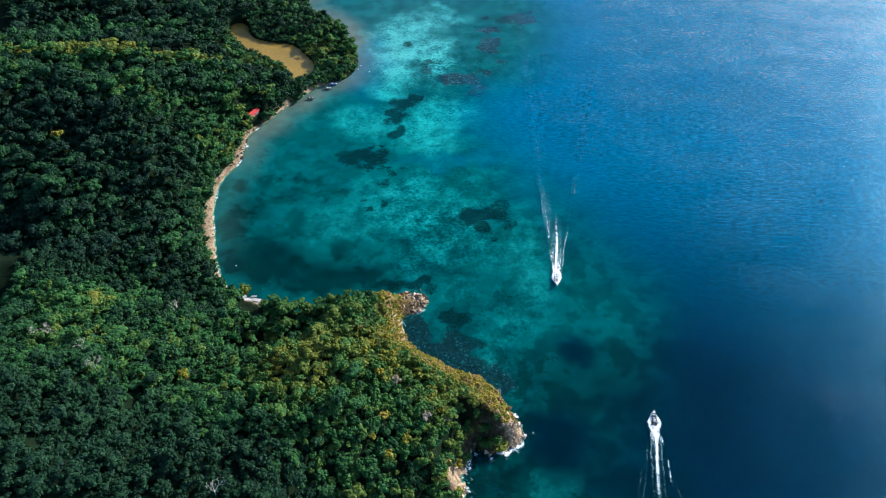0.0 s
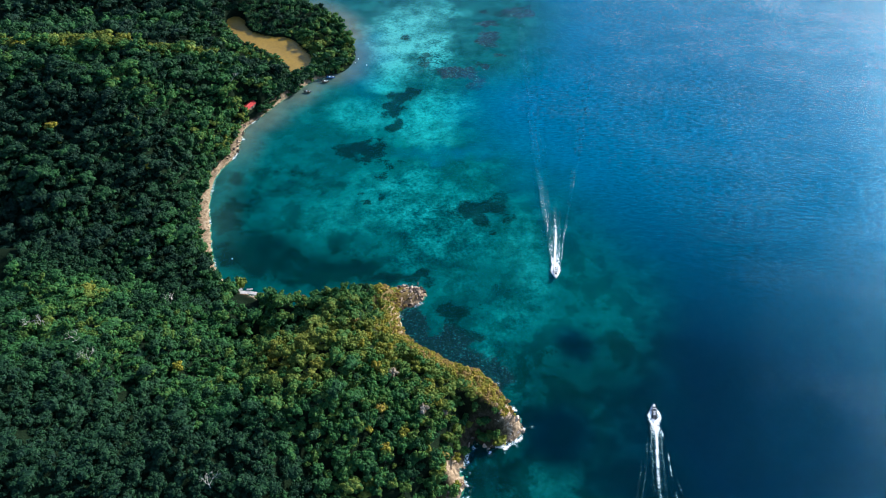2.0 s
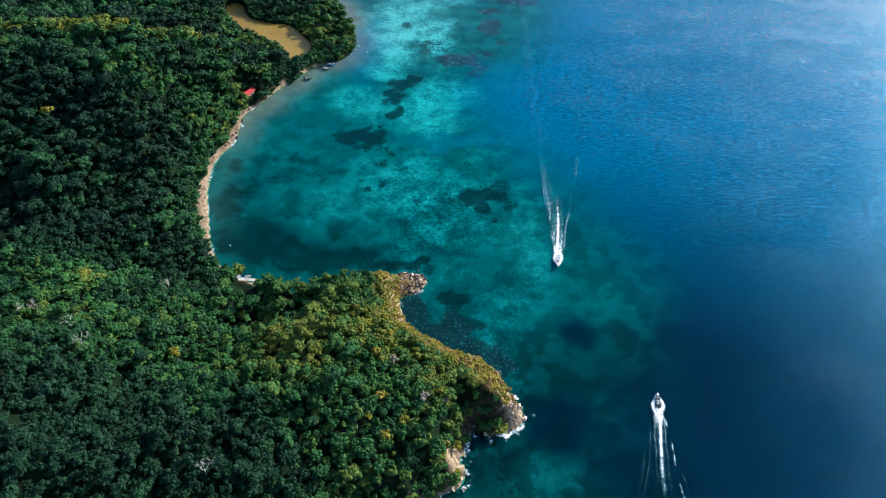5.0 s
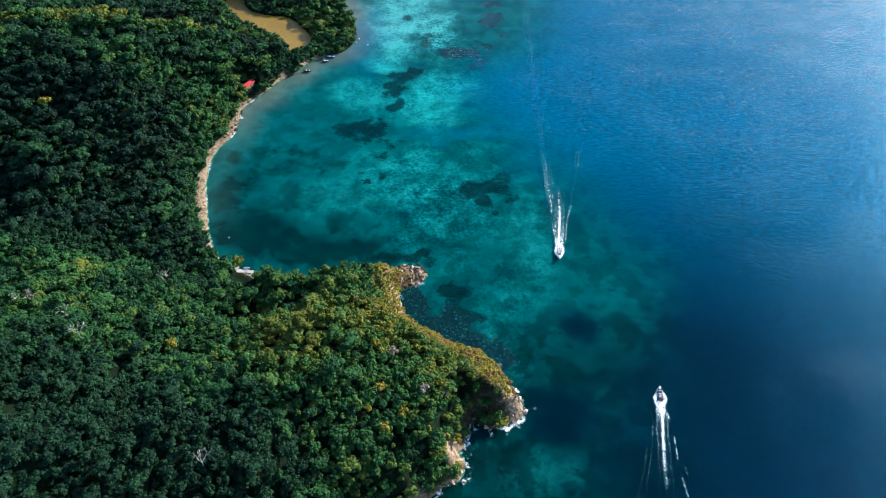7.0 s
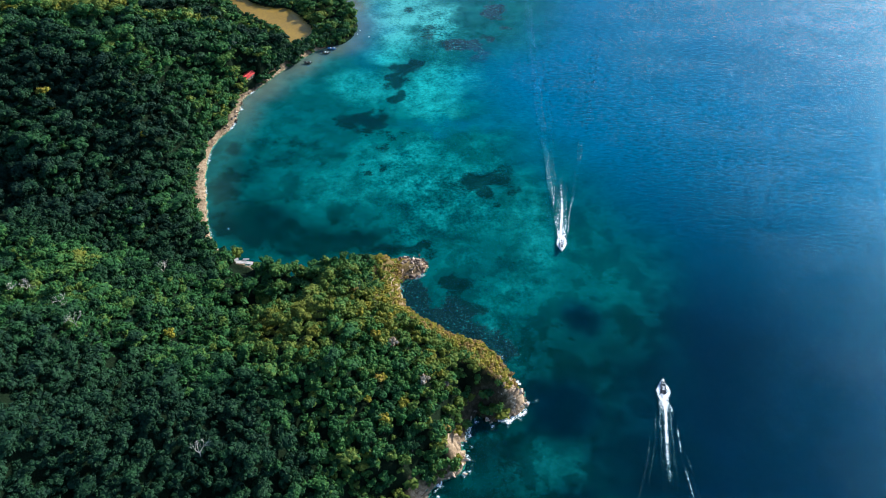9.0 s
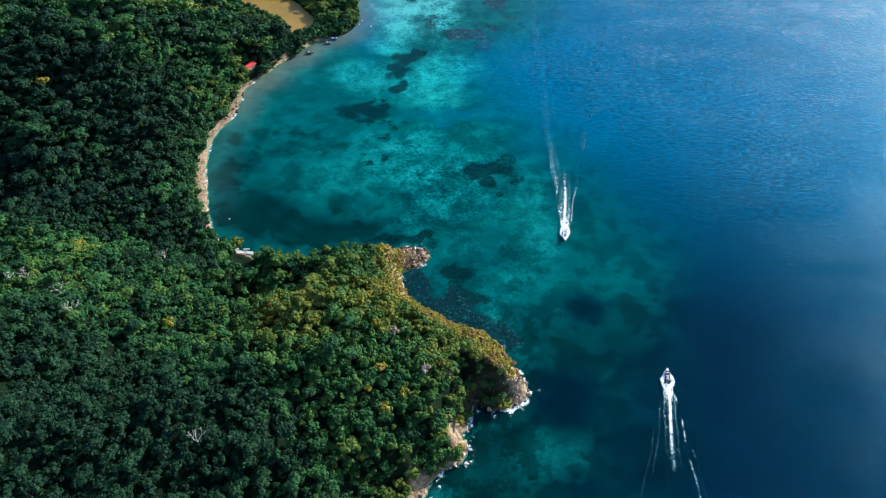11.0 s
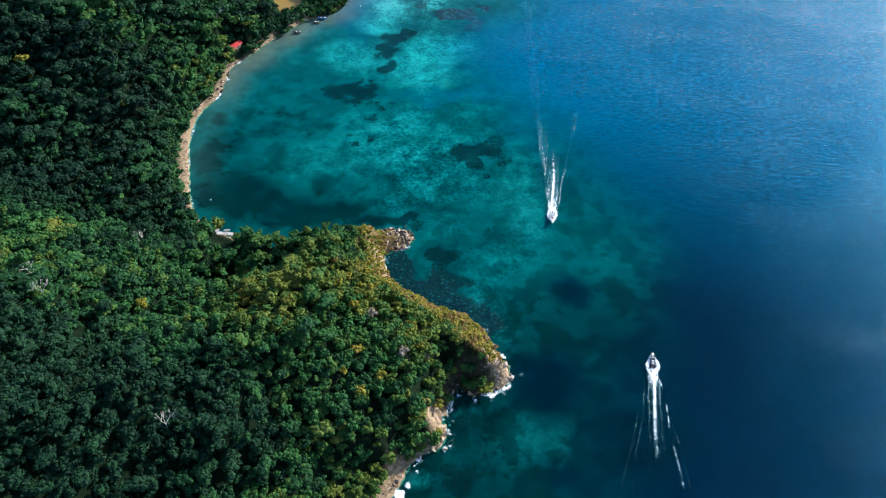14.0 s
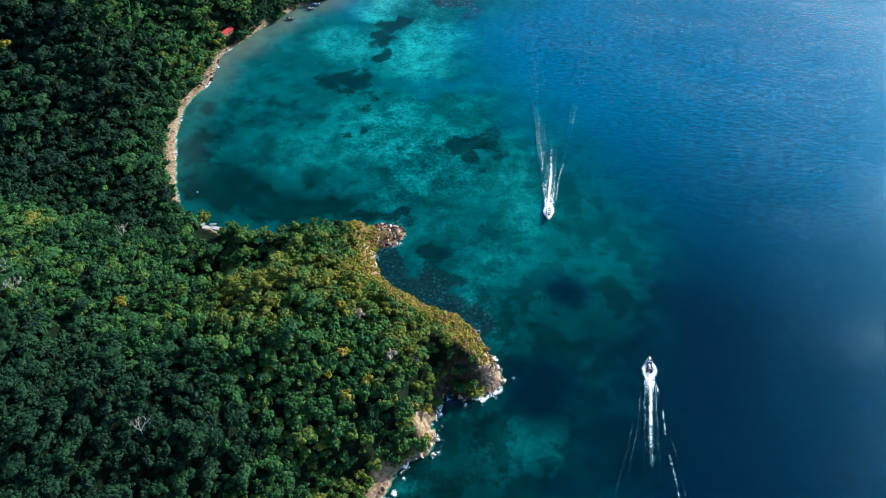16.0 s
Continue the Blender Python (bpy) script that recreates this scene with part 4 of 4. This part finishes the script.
def shore_rocks(start, end, gap, low, high, inland, label, seaward=1.0, rubble=False):
    """Rocks along the waterline, each a thing of its own or, where they are small and far, one bed of rubble."""
    vs, fs, base = [], [], 0
    for p, sea in coast_walk(start, end, gap):
        q = p + sea * RNG.uniform(-inland, seaward)
        size = low + (high - low) * RNG.random() ** 2.5
        z = float(ground_height(q[:1], q[1:])[0])
        place = Matrix.LocRotScale((q[0], q[1], max(z, -0.9) + size * 0.2), Euler((RNG.uniform(-0.8, 0.8), RNG.uniform(-0.8, 0.8), RNG.uniform(0, 6.28))), (size * RNG.uniform(0.8, 1.9), size * RNG.uniform(0.6, 1.1), size * RNG.uniform(0.5, 1.2)))
        shape = BOULDERS[RNG.integers(len(BOULDERS))]
        if not rubble:
            rock = new("rock", shape)
            rock.matrix_basis = place
            tagged(rock, label, "rock", group="shore rocks")
            continue
        vs += [(place @ v.co)[:] for v in shape.vertices]
        fs += [[base + i for i in f.vertices] for f in shape.polygons]
        base = len(vs)
    if rubble:
        tagged(raw_mesh("rubble", np.array(vs), np.array(fs), ROCK, False), label, "rocks", kind="stuff")


shore_rocks((-22, 239), (-15, 226), 0.28, 0.4, 1.9, 6.5, "pale angular boulder piled on the rocky point")
shore_rocks((-15, 226), (28, 187), 2.2, 0.3, 1.2, 1.0, "small brown rocks at the foot of the dry slope", rubble=True)
shore_rocks((30, 184), (17, 154), 0.6, 0.35, 1.7, 3.2, "pale broken rock washed by surf below the cliff")
shore_rocks((37, 170), (24, 155), 0.55, 0.4, 1.7, 8.0, "tan broken outcrop on the cape's cliff", 0.0)
shore_rocks((17, 154), (4, 129), 0.85, 0.5, 2.2, 3.5, "tan weathered rock at the water's edge")
shore_rocks((4, 129), (-11, 106), 1.3, 0.4, 1.6, 4.0, "grey rock on the white surf beach")
shore_rocks((-111, 383), (-119, 342), 0.75, 0.4, 1.5, 4.5, "dark rocks along the narrow rocky shore", 0.6, True)
shore_rocks((-119, 342), (-107, 258), 1.9, 0.25, 0.95, 2.2, "small grey rocks along the beach's waterline", 0.6, True)


# ---- foam ----
def foam_sheet(name, x0, x1, y0, y1, gap, thickness, label, place=None):
    """Foam lying on the water: a thin sheet whose cover comes from thickness(x, y), 0 to 1; bare cells are left out."""
    x, y, q = sheet(np.arange(x0, x1, gap), np.arange(y0, y1, gap))
    cover = np.clip(thickness(x, y), 0, 1)
    q = q[cover[q].max(1) > 0.02]
    used, back = np.unique(q.ravel(), return_inverse=True)
    v = np.stack([x, y, 0.05 + 0.1 * cover], -1)[used]
    if place is not None:
        v = v @ np.array(place.to_3x3()).T + np.array([place.translation.x, place.translation.y, 0])
    return tagged(raw_mesh(name, v, back.reshape(-1, 4), FOAM, True, cover=cover[used]), label, "foam", kind="stuff")


def surf(x0, x1, y0, y1, reach, much, label):
    """Surf along the waterline inside a stretch of the plan."""
    def thickness(x, y):
        out = -coast_side(x, y)
        edge = np.minimum(np.minimum(x - x0, x1 - x), np.minimum(y - y0, y1 - y))
        lace = fbm(x, y, 3.0, 71, 3)
        pockets = step(0.44, 0.6, fbm(x, y, 3.4, 73, 3)) * (1 - 0.75 * step(173, 181, y) * step(10, 20, x))
        return much * (0.1 + 1.15 * pockets) * step(reach, 0.0, out + (lace - 0.5) * reach * 2.2) * step(-2.0, -0.2, out) * step(0.0, 3.0, edge)
    foam_sheet("surf", x0, x1, y0, y1, 0.45, thickness, label)


surf(12, 50, 146, 190, 3.4, 0.6, "white surf breaking on the cape's rocks")
surf(-2, 22, 124, 158, 3.0, 0.5, "white surf among shore rocks")
surf(-28, 6, 96, 133, 4.5, 1.15, "broad white surf washing a small beach")
surf(-22, 2, 222, 248, 2.0, 0.36, "thin white surf round the rocky point")
surf(-126, -106, 338, 384, 1.8, 0.5, "thin white surf along the rocky shore")
surf(-130, -100, 252, 340, 1.0, 0.36, "faint surf line on the beach")


# ---- boats ----
def boat_hull(length, beam, depth):
    """An open hull: rounded bow, flared sides, a rim and an inner floor. The bow points to +y, the waterline is z = 0."""
    bm = bmesh.new()
    rings = []
    for i in range(13):
        t = i / 12
        w = beam / 2 * (1 - max(0, (t - 0.5) / 0.5) ** 2.4) * (0.9 + 0.1 * min(1, t * 4)) + 0.02
        sheer = depth * (0.75 + 0.45 * t ** 2.2)
        keel = -0.25 + 0.5 * max(0, (t - 0.7) / 0.3) ** 2
        y = -length / 2 + length * t
        sec = [(0, keel), (w * 0.62, keel + 0.12), (w * 0.9, 0.25), (w, sheer), (w * 0.9, sheer), (w * 0.84, sheer - 0.06), (w * 0.72, 0.22), (0, 0.2)]
        left = [bm.verts.new((-x, y, z)) for x, z in sec[1:-1]]
        right = [bm.verts.new((x, y, z)) for x, z in sec]
        rings.append(right + left[::-1])
    for a, b in zip(rings[:-1], rings[1:]):
        for k in range(len(a)):
            bm.faces.new((a[k], a[(k + 1) % len(a)], b[(k + 1) % len(a)], b[k]))
    bm.faces.new(rings[0])
    bm.faces.new(rings[-1][::-1])
    bmesh.ops.recalc_face_normals(bm, faces=bm.faces[:])
    return bm


def block(w, d, h, x, y, z, bevel=0.04):
    bm = bmesh.new()
    bmesh.ops.create_cube(bm, size=1, matrix=Matrix.Translation((x, y, z)) @ Matrix.Diagonal((w, d, h, 1)))
    bmesh.ops.bevel(bm, geom=bm.edges[:], offset=bevel, segments=2, affect="EDGES")
    return bm


def rod(a, b, r, sides=8):
    bm = bmesh.new()
    a, b = Vector(a), Vector(b)
    m = (b - a).to_track_quat("Z", "Y").to_matrix().to_4x4()
    bmesh.ops.create_cone(bm, cap_ends=True, segments=sides, radius1=r, radius2=r, depth=(b - a).length, matrix=Matrix.Translation((a + b) / 2) @ m)
    return bm


def motor_boat(name, m, length, beam, hull, deck, label, canopy=None, category="boat"):
    boat = new(name)
    part("hull", boat_hull(length, beam, 0.8), hull, boat)
    part("floor", block(beam * 0.62, length * 0.62, 0.05, 0, -length * 0.08, 0.26), deck, boat, "dark deck floor")
    for k in (-0.25, -0.05, 0.14):
        part("bench", block(beam * 0.8, 0.34, 0.07, 0, length * k, 0.62), PALE if deck is DARK else WOOD, boat)
    part("console", block(0.7, 0.5, 0.7, 0, -length * 0.16, 0.6), PALE, boat, "white steering console")
    motor = part("outboard_motor", block(0.42, 0.5, 0.75, 0, -length / 2 - 0.2, 0.75, 0.12), DARK, boat, "dark outboard motor")
    part("bracket", block(0.3, 0.25, 0.5, 0, -length / 2 - 0.1, 0.3), DARK, motor)
    part("foredeck", block(beam * 0.5, length * 0.16, 0.06, 0, length * 0.3, 0.86), PALE, boat)
    if canopy:
        top = part("canopy", block(beam * 0.85, length * 0.3, 0.08, 0, -length * 0.1, 1.9), canopy, boat, "sun canopy")
        for sx in (-1, 1):
            for sy in (-0.23, 0.03):
                part("post", rod((sx * beam * 0.36, length * sy, 0.6), (sx * beam * 0.36, length * sy, 1.88), 0.03), PALE, top)
    boat.matrix_basis = m
    return tagged(boat, label, category)


def heading(x, y, deg, roll=0.0, up=0.0):
    """Bow towards deg, clockwise from +y."""
    return pose(x, y, up, 2.5 if roll else 0, roll, -deg)


WASH = pose(61.3, 252.5, 0, 0, 0, -186)     # speedboat coming in
RUN = pose(94.2, 172.6, 0, 0, 0, -8)        # speedboat going out
motor_boat("speedboat", WASH @ pose(0, 0, 0.1, 3), 7.6, 1.75, PALE, DARK, "white open speedboat racing with a long foaming wake", category="speedboat")
motor_boat("speedboat", RUN @ pose(0, 0, 0.1, 3), 7.8, 1.75, DARK, DARK, "dark speedboat racing with a forked foaming wake", category="speedboat")
motor_boat("moored_boat", heading(-83.2, 415.2, 96), 4.8, 1.35, DARK, WOOD, "small dark blue boat moored off the spit")
motor_boat("moored_boat", heading(-72.9, 427.6, 96), 4.6, 1.3, WOOD, DARK, "small weathered wooden boat moored off the spit")
motor_boat("moored_boat", heading(-69.9, 432.9, 100), 5.8, 1.7, BLUE, BLUE, "blue and white boat moored by the mangroves")


def wake(place, label, arms, churn, length, swirl, fade, taper, flare):
    """Foam behind a boat whose bow points to +y: spray at the hull, a churned streak, wavy inner edges and long thin arms."""
    def line(x, x_at, width):
        return np.exp(-((x - x_at) / width) ** 2)

    def thickness(x, y):
        back = -y                                                   # distance behind the boat's middle
        t = np.clip((back + 3.6) / 15, 0, 1)
        edge = (0.4 + flare * np.minimum(1, t * 2.5)) * (1 - taper * np.clip((back - 4) / 15, 0, 1)) + 0.7 * (1 - taper) * np.clip((back - 4) / 14, 0, 1)
        edge = edge * (0.72 + 0.62 * fbm(back + 40 * np.sign(x), np.sign(x) * 9.0 + back * 0, 2.2, 83, 3)) + 0.6 * np.exp(-((back - 1.0) / 3.0) ** 2)
        ring = step(-3.9, -2.6, back) * step(36.0 - 14 * taper, 14.0 - 8 * taper, back)
        body = ring * step(edge * 1.15, edge * 0.75, np.abs(x)) * np.where(back < 3.6, step(edge * 0.25, edge * 0.5, np.abs(x)), 1)
        c = np.clip((back - 3.6) / churn, 0, 1)
        streak = step(3.4, 4.2, back) * line(x, 0.25 * np.sin(back * 0.16), 0.6 + 0.3 * c) * (1 - c) ** 0.6 * 1.15
        halo = (0.36 - 0.26 * taper) * step(4, 8, back) * step(churn * 1.5, churn * 0.4, back) * line(x, 0, 2.2)
        total = np.maximum(np.maximum(body * (0.76 - 0.4 * step(3, 17, back)), streak), halo)
        for side in (-1, 1):
            k = np.clip((back - 6) / (churn * 1.25), 0, 1)
            at = side * (1.9 + 0.8 * k + swirl * (0.4 * np.sin(back * 0.5 + side) + 0.28 * np.sin(back * 1.25 + 2 * side)))
            total = np.maximum(total, step(5, 8, back) * line(x, at, 0.34 + 0.2 * k) * (1 - k) ** 1.3 * (0.7 - 0.3 * taper))
        for slope, start, reach, much, width in arms:
            k = np.clip((back - start) / reach, 0, 1)
            at = slope * back + math.copysign(1.3, slope) + 0.35 * np.sin(back * 0.21 + slope * 30)
            broken = step(0.22, 0.5, fbm(back, np.full_like(back, slope * 300), 8.0, 81, 2))
            total = np.maximum(total, step(start - 3, start + 4, back) * line(x, at, width) * (0.15 * (1 - k) + 0.85 * np.exp(-(back - start) / fade)) * much * broken)
        return total
    foam_sheet("wake", -28, 28, -length, 5, 0.4, thickness, label, place)


wake(WASH, "long white wake fanning out behind the incoming speedboat",
     ((0.085, 8, 230, 0.62, 0.34), (0.1, 12, 210, 0.5, 0.32), (0.115, 26, 200, 0.42, 0.32), (0.062, 30, 210, 0.4, 0.32), (0.04, 36, 120, 0.32, 0.32), (-0.125, 8, 170, 0.55, 0.36), (-0.105, 24, 150, 0.38, 0.32)), 46, 230, 0.9, 105.0, 0.0, 1.6)
wake(RUN, "forked white wake behind the outgoing speedboat",
     ((0.135, 7, 110, 1.0, 0.32), (-0.14, 12, 60, 0.42, 0.26), (0.19, 30, 60, 0.3, 0.3), (-0.2, 26, 50, 0.26, 0.28)), 40, 95, 0.35, 45.0, 0.72, 1.9)


def ripples(place, slope, first, count, start, length, label):
    """The smooth outer waves of a wake: low parallel ridges on the water."""
    back = np.arange(start, start + length, 1.5)
    for k in range(count):
        mid = slope * back + math.copysign(first + 1.7 * k, slope) + 0.5 * np.sin(back * 0.045 + 2 * k) + 0.2 * np.sin(back * 0.31 + k)
        rise = (0.04 + 0.07 * fbm(back, back * 0 + k * 31 + slope * 900, 9.0, 91, 2)) * np.clip((back - start) / 15, 0, 1) * np.clip((start + length - back) / 60, 0, 1)
        across = np.linspace(-0.42, 0.42, 7)
        v = np.stack([mid[:, None] + across, np.repeat(-back[:, None], 7, 1), 0.012 + rise[:, None] * np.cos(across * math.pi / 0.84) ** 2], -1).reshape(-1, 3)
        i = np.arange(len(back) * 7).reshape(-1, 7)
        q = np.stack([i[:-1, :-1], i[1:, :-1], i[1:, 1:], i[:-1, 1:]], -1).reshape(-1, 4)
        v = v @ np.array(place.to_3x3()).T + np.array([place.translation.x, place.translation.y, 0])
        tagged(raw_mesh("wake_ripple", v, q, RIPPLE, True), label, "wake", kind="stuff")


ripples(WASH, 0.08, 2.2, 3, 14, 260, "low smooth ripple of the speedboat's wake")
ripples(WASH, -0.125, 2.0, 1, 14, 190, "low smooth ripple of the speedboat's wake")

# ---- hut, ruin and driftwood ----
hut = new("beach_hut")
part("wall", block(4.0, 8.2, 2.3, 0, 0, 1.15, 0.05), WOOD, hut, "weathered board walls")
for sx in (-1, 1):
    bm = block(2.75, 9.4, 0.08, 0, 0, 0, 0.02)
    bmesh.ops.transform(bm, matrix=Matrix.Translation((sx * 1.22, 0, 2.75)) @ pose(0, 0, 0, 0, sx * 20, 0), verts=bm.verts[:])
    roof = part("roof", bm, RED, hut, "red sheet-metal roof")
    for k in range(8):
        part("rib", block(0.06, 0.05, 0.06, 0, 0, 0, 0.01), RED, roof).matrix_basis = Matrix.Translation((sx * 1.22, -4.1 + k * 1.17, 2.82)) @ pose(0, 0, 0, 0, sx * 20, 0) @ Matrix.Diagonal((44, 1, 1, 1))
part("ridge_cap", rod((0, -4.75, 3.24), (0, 4.75, 3.24), 0.12), RED, hut)
part("door", block(0.08, 0.9, 2.0, 2.03, 0.5, 1.05, 0.02), DARK, hut, "dark door")
hut.matrix_basis = pose(-116.4, 391.6, float(ground_height(np.array([-116.4]), np.array([391.6]))[0]) + 0.1, 0, 0, -26)
tagged(hut, "small beach hut with a red sheet-metal roof among trees", "hut")

ruin = new("ruined_boat_shelter")
for k, (dx, dy, w, d, a) in enumerate(((0, 0, 4.8, 2.2, 8), (3.9, -0.4, 3.6, 2.0, -6), (-2.6, 1.2, 2.0, 1.4, 40), (1.8, 1.6, 3.0, 0.9, 3))):
    bm = block(w, d, 0.14, 0, 0, 0, 0.03)
    bmesh.ops.transform(bm, matrix=Matrix.Translation((dx, dy, 2.0 + 0.15 * k)) @ pose(0, 0, 0, -10 + 5 * k, 6 - 4 * k, a), verts=bm.verts[:])
    part("roof_sheet", bm, SHEET, ruin, "bleached white sheet")
for dx, dy in ((-2, -0.5), (2, -0.6), (5, -0.4), (-2, 1), (2, 1), (5, 0.6)):
    part("post", rod((dx, dy, -1.5), (dx, dy, 2.0), 0.09), WOOD, ruin)
ruin.matrix_basis = pose(-89.3, 234.6, float(ground_height(np.array([-89.3]), np.array([234.6]))[0]) + 0.5, 0, 0, -3)
tagged(ruin, "collapsed shelter of bleached white sheets at the bay's edge", "ruined shelter")
for _ in range(16):
    x, y = -84.5 + RNG.normal(0, 1.8), 236.0 + RNG.normal(0, 0.6)
    stick = part("driftwood", rod((-1.4, 0, 0), (1.4, 0, 0), 0.07, 6), TIMBER)
    stick.matrix_basis = pose(x, y, max(0.3, float(ground_height(np.array([x]), np.array([y]))[0])) + 0.5, RNG.uniform(-8, 8), RNG.uniform(-12, 12), RNG.uniform(-30, 50))
    tagged(stick, "bleached driftwood branch heaped on the shore", "driftwood", group="driftwood heap")

# ---- mooring buoys ----
def buoy(x, y, r):
    """A round float with a collar and an eye."""
    thing = new("mooring_buoy")
    bm = bmesh.new()
    bmesh.ops.create_uvsphere(bm, u_segments=14, v_segments=9, radius=r)
    part("float", bm, PALE, thing)
    bm = bmesh.new()
    bmesh.ops.create_cone(bm, cap_ends=True, segments=14, radius1=r * 1.05, radius2=r * 1.05, depth=r * 0.25)
    part("collar", bm, BLUE, thing)
    part("eye", rod((0, 0, r * 0.9), (0, 0, r * 1.4), r * 0.12), DARK, thing)
    thing.location = (x, y, r * 0.3)
    return tagged(thing, "small white mooring buoy floating off the shore", "buoy", group="mooring buoys")


for x, y, r in ((-53.5, 457, 0.45), (-55, 452, 0.4), (-47, 449, 0.45), (-102, 262, 0.35)):
    buoy(x, y, r)
